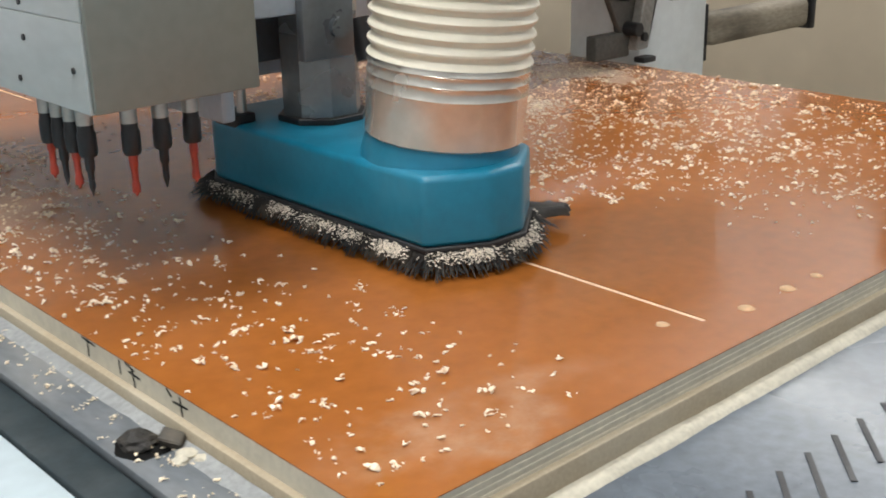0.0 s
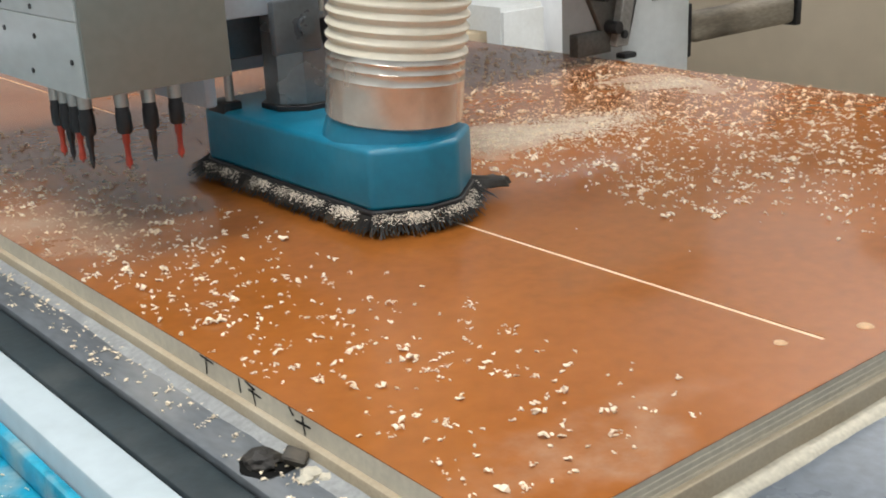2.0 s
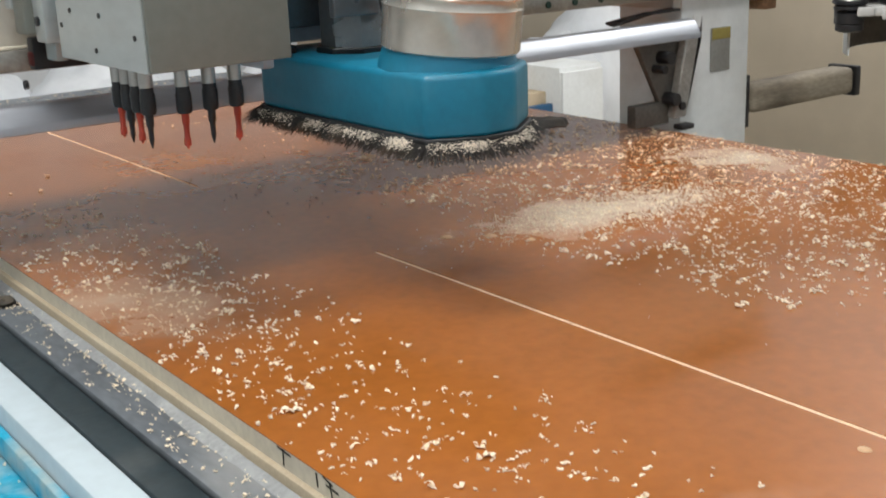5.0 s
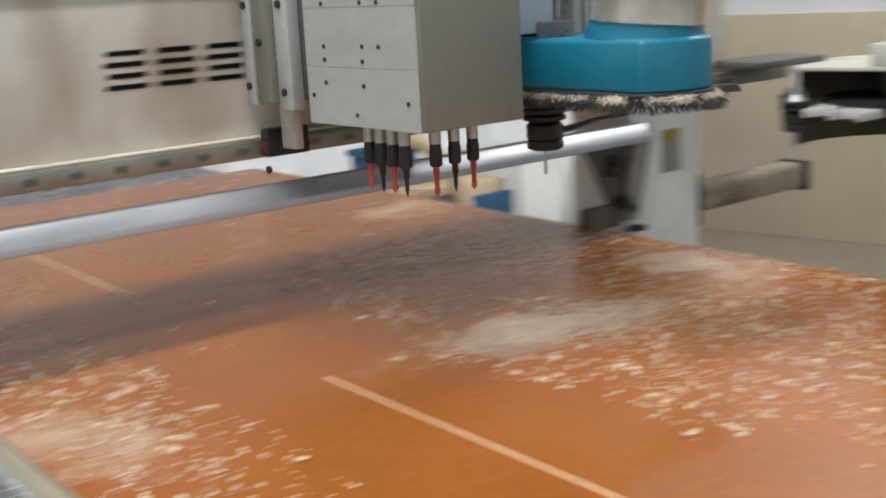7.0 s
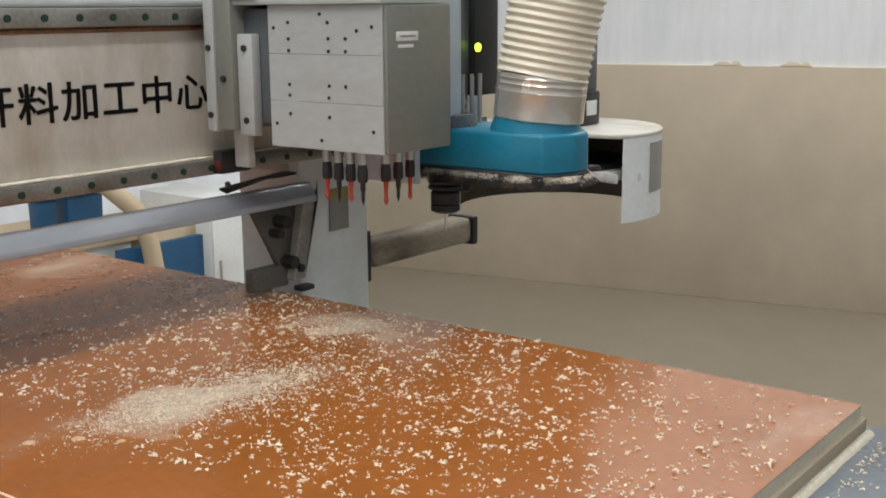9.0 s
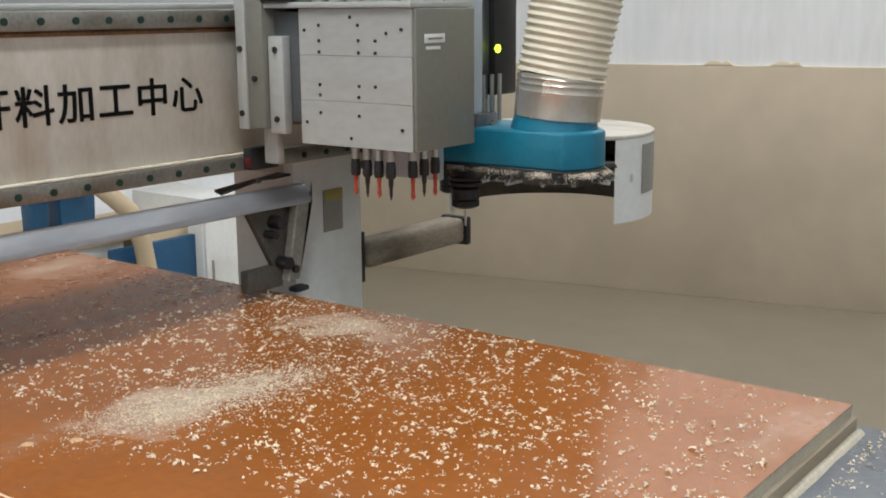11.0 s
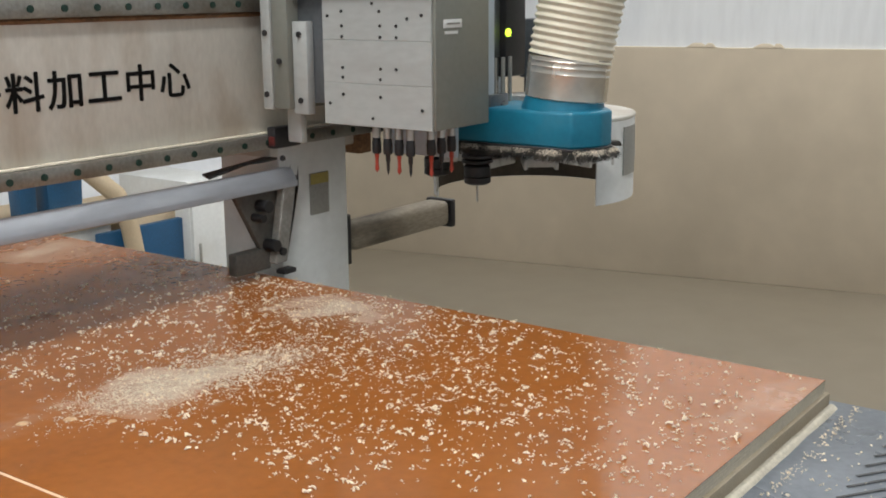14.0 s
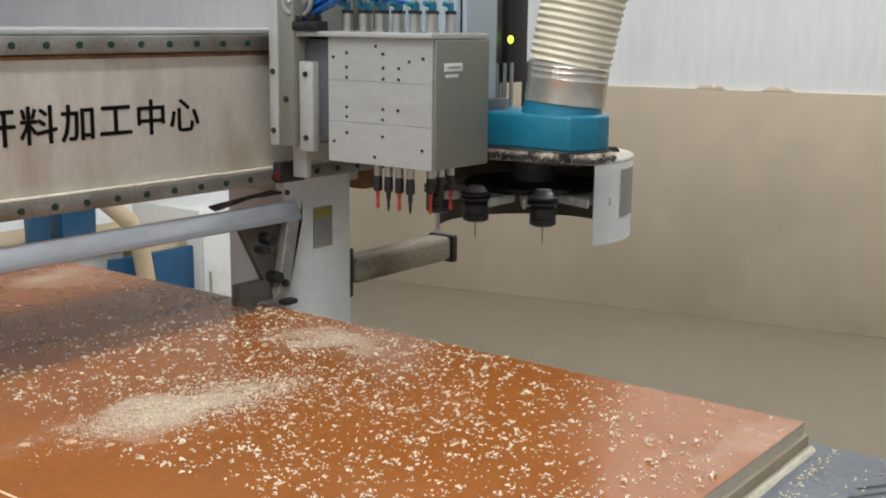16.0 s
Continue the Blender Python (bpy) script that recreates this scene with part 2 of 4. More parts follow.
# dusty inner face, with the drum's shade put into the base colour
LINING = mat("shaded_dusty_lining", (0.075, 0.062, 0.05), 0.8, vary=0.3, scale=8, fine=90, bump=0.1, stain=(0.17, 0.14, 0.10), stain_amount=0.6, stain_scale=6)
PALEBLUE = mat("pale_blue_plate", (0.46, 0.54, 0.62), 0.4, metal=0.2, vary=0.06)
CAUGHT = mat("matted_dust", (0.74, 0.66, 0.55), 0.95, vary=0.35, scale=45, fine=300)
PALERAIL = mat("pale_blue_white_paint", (0.46, 0.54, 0.58), 0.42, vary=0.06, scale=4, fine=60, bump=0.02)
YELLOW = mat("yellow_label", (0.36, 0.30, 0.08), 0.5)
TUBEBLUE = mat("bright_blue_tube", (0.01, 0.11, 0.42), 0.3, vary=0.1, scale=20)
GREYLABEL = mat("grey_label", (0.30, 0.30, 0.28), 0.45)
PALE = mat("pale_plastic_grip", (0.60, 0.60, 0.58), 0.5, vary=0.08)
LED = glow("green_led", (0.65, 1.0, 0.05), 3.0)
TUBE = glow("lit_tube", (1.0, 0.97, 0.9), 2.0)


# ---- mesh helpers ----
def box(x0, x1, y0, y1, z0, z1, bevel=0.0, seg=2):
    bm = bmesh.new()
    bmesh.ops.create_cube(bm, size=1)
    bmesh.ops.scale(bm, vec=(x1 - x0, y1 - y0, z1 - z0), verts=bm.verts)
    bmesh.ops.translate(bm, vec=((x0 + x1) / 2, (y0 + y1) / 2, (z0 + z1) / 2), verts=bm.verts)
    if bevel:
        bmesh.ops.bevel(bm, geom=bm.edges[:], offset=bevel, segments=seg, affect="EDGES", profile=0.5)
    return bm


def prism(outline, z0, z1, bevel=0.0, seg=3, top_scale=1.0):
    bm = bmesh.new()
    cx, cy = sum(p[0] for p in outline) / len(outline), sum(p[1] for p in outline) / len(outline)
    low = [bm.verts.new((x, y, z0)) for x, y in outline]
    high = [bm.verts.new((cx + (x - cx) * top_scale, cy + (y - cy) * top_scale, z1)) for x, y in outline]
    bm.faces.new(low[::-1])
    bm.faces.new(high)
    for i in range(len(low)):
        j = (i + 1) % len(low)
        bm.faces.new((low[i], low[j], high[j], high[i]))
    bmesh.ops.recalc_face_normals(bm, faces=bm.faces)
    if bevel:
        bmesh.ops.bevel(bm, geom=bm.edges[:], offset=bevel, segments=seg, affect="EDGES", profile=0.5)
    return bm


def rod(p, q, r, r2=None, n=16, bevel=0.0):
    bm = bmesh.new()
    p, q = Vector(p), Vector(q)
    bmesh.ops.create_cone(bm, cap_ends=True, segments=n, radius1=r, radius2=r if r2 is None else r2, depth=(q - p).length)
    if bevel:
        bmesh.ops.bevel(bm, geom=[e for e in bm.edges if abs(e.verts[0].co.z - e.verts[1].co.z) < 1e-6], offset=bevel, segments=2, affect="EDGES")
    turn = (q - p).to_track_quat("Z", "Y").to_matrix().to_4x4()
    bmesh.ops.transform(bm, matrix=Matrix.Translation((p + q) / 2) @ turn, verts=bm.verts)
    return bm


def lathe(profile, centre, n=32):
    """profile: (radius, height) from bottom to top, closed at both ends where the radius is 0."""
    bm = bmesh.new()
    rings = []
    for r, z in profile:
        rings.append([bm.verts.new((centre[0] + max(r, 1e-5) * math.cos(2 * math.pi * i / n), centre[1] + max(r, 1e-5) * math.sin(2 * math.pi * i / n), centre[2] + z)) for i in range(n)])
    for a, b in zip(rings, rings[1:]):
        for i in range(n):
            j = (i + 1) % n
            bm.faces.new((a[i], a[j], b[j], b[i]))
    bm.faces.new(rings[0][::-1])
    bm.faces.new(rings[-1])
    return bm


def sweep(points, radii, n=32):
    """A tube along points, with its radius at each."""
    bm = bmesh.new()
    pts = [Vector(p) for p in points]
    rings = []
    for k, p in enumerate(pts):
        d = (pts[min(k + 1, len(pts) - 1)] - pts[max(k - 1, 0)]).normalized()
        side = d.cross(Vector((0, 1, 0.01))).normalized()
        up = side.cross(d)
        rings.append([bm.verts.new(p + radii[k] * (side * math.cos(2 * math.pi * i / n) + up * math.sin(2 * math.pi * i / n))) for i in range(n)])
    for a, b in zip(rings, rings[1:]):
        for i in range(n):
            j = (i + 1) % n
            bm.faces.new((a[i], a[j], b[j], b[i]))
    bm.faces.new(rings[0][::-1])
    bm.faces.new(rings[-1])
    bmesh.ops.recalc_face_normals(bm, faces=bm.faces)
    return bm


def join(*bms):
    out = bmesh.new()
    for bm in bms:
        tmp = bpy.data.meshes.new("tmp")
        bm.to_mesh(tmp)
        bm.free()
        out.from_mesh(tmp)
        bpy.data.meshes.remove(tmp)
    return out


def mesh_of(name, bm, material, smooth=True):
    me = bpy.data.meshes.new(name)
    bm.normal_update()
    bm.to_mesh(me)
    bm.free()
    me.materials.append(material)
    if smooth:
        me.polygons.foreach_set("use_smooth", [True] * len(me.polygons))
        me.set_sharp_from_angle(angle=radians(35))
    return me


BASES = {}


def thing(name, base, label, category, group=""):
    """An empty at the base of a thing, whose parts are given in the place's own coordinates."""
    ob = tagged(new(name), label, category, group)
    ob.location = base
    BASES[ob.name] = Vector(base)
    return ob


def part(name, bm, material, parent, label="", smooth=True):
    root = parent
    while root.parent:
        root = root.parent
    bmesh.ops.translate(bm, vec=-BASES[root.name], verts=bm.verts)
    ob = new(name, mesh_of(name, bm, material, smooth))
    ob.parent = parent
    if label:
        ob["label"] = label
    return ob


def single(name, bm, material, label, category, kind="", smooth=True):
    return tagged(new(name, mesh_of(name, bm, material, smooth)), label, category, kind=kind)


# ---- the hall ----
single("floor", box(-3.6, 9.0, -3.6, 9.0, -0.1, 0.0), FLOOR, "beige screed workshop floor", "floor", "structure")
# unseen ceiling, kept grey to limit the bounced light
single("ceiling", box(-3.6, 9.0, -3.6, 9.0, 4.5, 4.6), CEIL, "unseen grey ceiling, set for bounced light", "ceiling", "structure")
# south and west walls are unseen and only return light; north is white
for nm, cs in (("wall_south", (-3.6, 9.0, -3.7, -3.6)), ("wall_west", (-3.7, -3.6, -3.6, 9.0)), ("wall_north", (-3.6, 9.0, 7.0, 7.1))):
    white = nm == "wall_north"
    single(nm, box(*cs, 0, 4.5), WALLUP if white else WALLGREY, "white workshop wall" if white else "unseen pale grey wall, set for bounced light", "wall", "structure")


def east_wall():
    """The side wall stands slightly askew to the machine; beige dado below, white sheeting above."""
    a, turn = Vector((4.966, 1.845, 0)), math.atan2(-1.544, 0.342)
    m = Matrix.Translation(a) @ Matrix.Rotation(turn, 4, "Z")
    low = box(-7.0, 7.0, 0.0, 0.12, 0.0, 1.145, 0.004)
    up = box(-7.0, 7.0, 0.02, 0.12, 1.145, 4.5)
    for bm, nm, material, label in ((low, "wall_east", WALLLOW, "beige painted lower wall"), (up, "wall_east_upper", WALLUP, "white sheeted upper wall, stained")):
        bmesh.ops.transform(bm, matrix=m, verts=bm.verts)
        single(nm, bm, material, label, "wall", "structure")
    for u, w in ((-0.02, 0.055), (0.04, 0.03), (0.30, 0.06), (0.36, 0.03)):
        bm = prism([(u - w, -0.002), (u + w, -0.002), (u + w, 0.02), (u - w, 0.02)], 1.145, 1.166, 0.003, top_scale=0.35)
        bmesh.ops.transform(bm, matrix=m, verts=bm.verts)
        single("trim", bm, WALLLOW, "crumbled plaster lump on the wall ledge", "trim", "structure")


east_wall()
# housings for the added overhead lights, all out of view
for lx, ly, watts in LAMP_ROWS:
    t = thing("ceiling_light", (lx, ly, 4.5), "long white fluorescent fitting, unseen, added under the roof", "ceiling light", "ceiling lights")
    part("housing", box(lx - 1.03, lx + 1.03, ly - 0.34, ly + 0.34, 4.34, 4.5, 0.01), WHITE, t)
    part("diffuser", box(lx - 1.0, lx + 1.0, ly - 0.31, ly + 0.31, 4.32, 4.342, 0.004), TUBE, t, "lit white diffuser")


t = thing("ceiling_light", (4.25, 0.6, 4.5), "long white fluorescent fitting, unseen, added under the roof", "ceiling light", "ceiling lights")
part("housing", box(3.91, 4.59, -1.25, 2.45, 4.34, 4.5, 0.01), WHITE, t)
part("diffuser", box(3.94, 4.56, -1.2, 2.4, 4.32, 4.342, 0.004), TUBE, t, "lit white diffuser")


# ---- the machine bed ----
bed = thing("machine_bed", (0.6, 1.2, 0), "grey router bed with white rail and cyan frame", "machine bed")
part("bed_plate", box(-0.052, 1.262, -0.62, 2.9, 0.80, 0.858, 0.004), BED, bed, "scuffed grey bed plate strewn with chips")
part("seal_strip", box(-0.0875, -0.0525, -0.62, 2.9, 0.80, 0.862, 0.003), GROOVE, bed, "dark rubber seal strip")
part("side_rail", box(-0.127, -0.088, -0.62, 2.9, 0.74, 0.860, 0.005), PALERAIL, bed, "white painted side rail")
part("side_frame", join(box(-0.30, -0.128, -0.62, 2.9, 0.55, 0.812, 0.006), box(-0.138, -0.128, -0.62, 2.9, 0.812, 0.838, 0.003)), FRAMEBLUE, bed, "chipped cyan side frame with dust")
part("far_frame", box(1.10, 1.255, -0.62, 2.9, 0.50, 0.798, 0.006), WHITE, bed)
part("under_frame", box(-0.126, 1.10, -0.58, 2.85, 0.50, 0.735, 0.004), FRAMEBLUE, bed)
for lx in (-0.2, 1.14):
    for ly in (-0.5, 1.15, 2.75):
        part("leg", box(lx - 0.05, lx + 0.05, ly - 0.05, ly + 0.05, 0.0, 0.552, 0.005), WHITE, bed)
part("ledge", box(-0.052, -0.0065, -0.03, 2.9, 0.8582, 0.868, 0.002), LEDGE, bed, "grey ledge beside the sheet")


def bead():
    """Packed dust along the foot of the board, uneven in height and width."""
    bm = bmesh.new()
    rows = []
    for k in range(260):
        x = -0.02 + 1.25 * k / 259
        a, b = noise.noise(Vector((x * 14, 0, 0))), noise.noise(Vector((x * 60, 4, 0)))
        w, h = 0.0115 + 0.0018 * a + 0.0008 * b, 0.0050 + 0.0012 * a + 0.0006 * b
        rows.append([bm.verts.new((x, y, z)) for y, z in ((-0.006, 0.8575), (-0.006, 0.859 + h), (-0.006 - w * 0.45, 0.8595 + h * 0.8), (-0.006 - w * 0.8, 0.8585 + h * 0.35), (-0.006 - w, 0.8575))])
    for p, q in zip(rows, rows[1:]):
        for i in range(5):
            bm.faces.new((p[i], p[(i + 1) % 5], q[(i + 1) % 5], q[i]))
    bm.faces.new(rows[0])
    bm.faces.new(rows[-1][::-1])
    bmesh.ops.recalc_face_normals(bm, faces=bm.faces)
    return bm


part("dust_bead", bead(), BEADING, bed, "pale ridge of packed dust along the sheet")


def drift():
    """Dust swept into a low ramp between the ledge and the long side of the board."""
    bm = bmesh.new()
    rows = []
    for k in range(420):
        y = -0.02 + 2.44 * k / 419
        a, b = noise.noise(Vector((y * 9, 2, 0))), noise.noise(Vector((y * 55, 7, 0)))
        w, h = max(0.004, 0.0125 + 0.004 * a + 0.0012 * b), 0.0040 + 0.0012 * a + 0.0006 * b
        rows.append([bm.verts.new((x, y, z)) for x, z in ((-0.0062, 0.8675), (-0.0062, 0.868 + h), (-0.0062 - w * 0.35, 0.8685 + h * 0.55), (-0.0062 - w * 0.7, 0.8682 + h * 0.2), (-0.0062 - w, 0.8675))])
    for p, q in zip(rows, rows[1:]):
        for i in range(5):
            bm.faces.new((p[i], p[(i + 1) % 5], q[(i + 1) % 5], q[i]))
    bm.faces.new(rows[0])
    bm.faces.new(rows[-1][::-1])
    bmesh.ops.recalc_face_normals(bm, faces=bm.faces)
    return bm


part("dust_drift", drift(), GREYDUST, bed, "pale dust swept against the board's side")


def slot(x, y, dx, dy):
    d = Vector((dx, dy, 0)).normalized()
    s = Vector((-d.y, d.x, 0)) * 0.0022
    p, q = Vector((x, y, 0)), Vector((x + dx, y + dy, 0))
    return prism([(p - s)[:2], (q - s)[:2], (q + s)[:2], (p + s)[:2]], 0.8585, 0.8592, 0.0)


for i in range(9):
    part("vent_slot", slot(0.163 + 0.036 * i, -0.089, -0.048, -0.042), DARK, bed, "narrow dark slot cut in the plate")
for i in range(9):
    part("vent_slot", slot(0.83 + 0.037 * i, -0.108, 0.09, -0.062), DARK, bed)
# round ports in the bed, with a broken rim
for hx, hy, r in ((-0.0295, 0.236, 0.0205), (-0.0295, 1.02, 0.0205), (-0.0295, 1.80, 0.0205)):
    ring = []
    for k in range(28):
        a = 2 * math.pi * k / 28
        rr = r * (1 + 0.22 * noise.noise(Vector((math.cos(a) * 1.6, math.sin(a) * 1.6, hy * 9))) + 0.28 * max(0, math.cos(a + 0.6)) ** 6)
        ring.append((hx + rr * math.cos(a) * 0.95, hy + rr * math.sin(a)))
    port = part("suction_port", prism(ring, 0.8672, 0.8686, 0.0004, 1), INK, bed, "black round port, clogged")
    lump = bmesh.new()
    bmesh.ops.create_icosphere(lump, subdivisions=3, radius=0.0135)
    for v in lump.verts:
        v.co *= 1 + 0.35 * noise.noise(v.co * 120 + Vector((hy * 5, 0, 0))) + 0.18 * noise.noise(v.co * 330)
        v.co.z *= 0.45
    bmesh.ops.translate(lump, vec=(hx - 0.002, hy + 0.003, 0.8715), verts=lump.verts)
    part("torn_plug", lump, BRISTLE, port, "torn black rubber plug", False)
chunk = box(-0.006, 0.006, -0.008, 0.008, -0.0045, 0.0045, 0.001, 1)
for v in chunk.verts:
    v.co *= 1 + 0.25 * noise.noise(v.co * 160)
bmesh.ops.transform(chunk, matrix=pose(-0.0150, 0.219, 0.8745, 14, -20, 35), verts=chunk.verts)
part("rubber_chunk", chunk, BRISTLE, bed, "broken black rubber chunk", False)
for cx, cy, r in ((-0.0150, 0.200, 0.0085), (-0.0225, 0.196, 0.0055), (-0.010, 0.188, 0.006)):
    crumb = bmesh.new()
    bmesh.ops.create_icosphere(crumb, subdivisions=2, radius=r)
    for v in crumb.verts:
        v.co *= 1 + 0.4 * noise.noise(v.co * 240 + Vector((cx * 90, 0, 0)))
        v.co.z *= 0.5
    bmesh.ops.translate(crumb, vec=(cx, cy, 0.8695), verts=crumb.verts)
    part("wood_crumb", crumb, BEADING, bed, "crumbled pale board by the port", False)

# ---- spoilboard and the sheet ----
single("spoilboard", box(-0.006, 1.226, -0.006, 2.446, 0.858, 0.8815, 0.002), SPOIL, "brown fibre spoilboard under the sheet", "board")
KX0, KX1 = 0.3688, 0.3742
CUTS = ((0.045, 0.79), (1.31, 2.32))
sheet = thing("wood_sheet", (0.61, 1.22, 0.8815), "orange film-faced board with one long pale cut", "sheet")
for k in range(7):
    part("ply", box(0.0, 1.22, 0.0004 * (k % 2), 2.44, 0.8815 + 0.0025 * k, 0.8840 + 0.0025 * k), PLY, sheet, "", False)


def film():
    """The film lies in one piece with the cut left open."""
    xs, ys = [0.0, KX0, KX1, 1.22], [0.0, *CUTS[0], *CUTS[1], 2.44]
    bm = bmesh.new()
    top = [[bm.verts.new((x, y, 0.9)) for y in ys] for x in xs]
    faces = [bm.faces.new((top[i][j], top[i + 1][j], top[i + 1][j + 1], top[i][j + 1])) for i in range(3) for j in range(5) if (i, j) not in ((1, 1), (1, 3))]
    out = bmesh.ops.extrude_face_region(bm, geom=faces)
    bmesh.ops.translate(bm, vec=(0, 0, -0.0009), verts=[v for v in out["geom"] if isinstance(v, bmesh.types.BMVert)])
    bmesh.ops.recalc_face_normals(bm, faces=bm.faces)
    return bm


fm = new("film", mesh_of("film", film(), FILM, False))
fm.parent = sheet
fm.matrix_parent_inverse = Matrix.Translation(-BASES[sheet.name])
fm["label"] = "glossy orange film, dusty in drifts"
for y0, y1 in CUTS:
    part("kerf", box(KX0 + 0.0003, KX1 - 0.0003, y0, y1, 0.8975, 0.8994), KERF, sheet, "pale groove of bare wood")


def stroke(points, w=0.0008):
    """A pen stroke on the side face of the sheet (y, z)."""
    out = []
    for (y0, z0), (y1, z1) in zip(points, points[1:]):
        d = Vector((y1 - y0, z1 - z0)).normalized()
        n = Vector((-d.y, d.x)) * w
        bm = bmesh.new()
        c = [(y0 + n.x, z0 + n.y), (y1 + n.x, z1 + n.y), (y1 - n.x, z1 - n.y), (y0 - n.x, z0 - n.y)]
        a = [bm.verts.new((-0.0006, y, z)) for y, z in c]
        b = [bm.verts.new((-0.0002, y, z)) for y, z in c]
        bm.faces.new(a)
        bm.faces.new(b[::-1])
        for i in range(4):
            bm.faces.new((a[i], b[i], b[(i + 1) % 4], a[(i + 1) % 4]))
        out.append(bm)
    return join(*out)


for my, marks in ((0.372, [[(0.010, 0.898), (-0.012, 0.897)], [(0, 0.899), (0.001, 0.884)]]),
                  (0.300, [[(0.020, 0.898), (0.019, 0.886)], [(0.010, 0.899), (-0.004, 0.896)], [(0.006, 0.893), (-0.012, 0.892)], [(0.0, 0.896), (-0.003, 0.882)]]),
                  (0.232, [[(0.016, 0.899), (0.010, 0.894)], [(0.008, 0.891), (-0.012, 0.892)], [(-0.002, 0.898), (-0.004, 0.883)]])):
    for line in marks:
        part("pen_mark", stroke([(my + dy, z) for dy, z in line]), INK, sheet, "black marker stroke on the board's edge")

# ---- gantry ----
gantry = thing("gantry", (0.6, 1.2, 0.5), "cream router gantry spanning the bed, lettered in black", "gantry")
part("beam", box(-0.42, 1.56, 1.09, 1.32, 1.150, 1.425, 0.006), CREAM, gantry, "cream painted beam with rusty streaks")
upper = part("upper_rail", box(-0.42, 1.565, 1.066, 1.091, 1.397, 1.426, 0.003), RAILS, gantry, "steel guide rail")
part("beam_cap", box(-0.42, 1.565, 1.075, 1.33, 1.427, 1.437, 0.003), ALU, gantry)
part("rust_line", box(-0.42, 1.55, 1.084, 1.092, 1.388, 1.394, 0.001), RUST, gantry, "brown grease line under the rail")
lower = part("lower_rail", box(-0.42, 1.57, 1.066, 1.091, 1.143, 1.170, 0.003), RAILS, gantry, "oily steel guide rail")
part("dust_line", box(-0.42, 1.55, 1.076, 1.0895, 1.1705, 1.174, 0.001), DUST, gantry, "sawdust lying on the rail")
bolt_mesh = None
for i in range(32):
    bx = -0.36 + i * 0.061
    for rail, z in ((upper, 1.411), (lower, 1.156)):
        if bolt_mesh is None:
            b = part("bolt", rod((bx, 1.0668, z), (bx, 1.0635, z), 0.0058, n=12), GREEN, rail)
            bolt_mesh, first = b.data, (bx, z)
        else:
            b = new("bolt", bolt_mesh)
            b.parent = rail
            b.location = (bx - first[0], 0, z - first[1])
for cx0, cx1 in ((1.279, 1.478), (-0.44, -0.27)):
    part("column", box(cx0, cx1, 1.0905, 1.255, 0.42, 1.142, 0.006), WHITE, gantry, "white box column")
    part("column_flange", box(cx0 - 0.02, cx1 + 0.045, 1.0945, 1.32, 1.120, 1.1495, 0.004), CREAM, gantry)
    part("shoe", box(cx0 - 0.01, cx1 + 0.01, 1.06, 1.42, 0.36, 0.424, 0.006), DARK, gantry)
part("stop_block", box(1.505, 1.545, 1.078, 1.12, 1.100, 1.142, 0.004), RUST, gantry, "rust-brown end stop")
plate = part("warning_label", box(1.361, 1.416, 1.0870, 1.0906, 0.992, 1.076, 0.001), GREYLABEL, gantry, "grey machine label with yellow head")
part("label_head", box(1.362, 1.415, 1.0857, 1.0876, 1.054, 1.0755, 0.0005), YELLOW, plate)
part("tray_plate", box(1.4785, 1.4925, 1.096, 1.16, 0.865, 0.972, 0.002), DARK, gantry, "dark mounting plate edge")
part("cable_tray", join(box(1.493, 1.838, 1.085, 1.148, 0.892, 0.950, 0.014, 4)), TRAY, gantry, "dusty grey-brown cable arm")
part("tray_cap", box(1.832, 1.852, 1.080, 1.154, 0.887, 0.9525, 0.004), DARK, gantry, "dark end cap")


def lettering():
    data = bpy.data.curves.new("lettering", "FONT")
    data.body, data.size, data.extrude = "数控开料加工中心", 0.069, 0.0008
    data.space_character = 1.09
    data.align_x = "RIGHT"
    tmp = new("lettering_tmp", data)
    dg = bpy.context.evaluated_depsgraph_get()
    me = bpy.data.meshes.new_from_object(tmp.evaluated_get(dg))
    bpy.data.objects.remove(tmp)
    bm = bmesh.new()
    bm.from_mesh(me)
    xs = [v.co.x for v in bm.verts]
    zs = [v.co.y for v in bm.verts]
    fx, fz = (1.063 - 0.477) / (max(xs) - min(xs)), 0.060 / (max(zs) - min(zs))
    for v in bm.verts:
        v.co = Vector((1.063 - (max(xs) - v.co.x) * fx, 1.0893 - v.co.z, 1.2555 + (v.co.y - min(zs)) * fz))
    copies = [bm]
    for k, (dx, dz) in enumerate(((0.0009, 0), (-0.0009, 0), (0, 0.0009), (0, -0.0009))):
        c = bm.copy()
        bmesh.ops.translate(c, vec=(dx, -0.00012 * (k + 1), dz), verts=c.verts)
        copies.append(c)
    return join(*copies)


part("lettering", lettering(), INK, gantry, "black painted Chinese lettering", False)
# the maker's mark before the words, as plain shapes
for k in range(3):
    x = 0.252 + 0.0745 * k
    for j in range(4):
        part("mark_bar", box(x + 0.004 * (j % 2), x + 0.060, 1.0885, 1.0905, 1.258 + 0.015 * j, 1.265 + 0.015 * j), INK, gantry)

# the hold-down bar under the beam with its end arm
def bar_profile(x0, x1):
    """A tube whose upper front edge is cut back to a slope."""
    outline = [(1.045, 1.068), (1.045, 1.079), (1.060, 1.100), (1.064, 1.102), (1.080, 1.102), (1.080, 1.068)]
    bm = prism(outline, x0, x1, 0.0012, 1)
    for v in bm.verts:
        v.co = Vector((v.co.z, v.co.x, v.co.y))
    bmesh.ops.recalc_face_normals(bm, faces=bm.faces)
    return bm


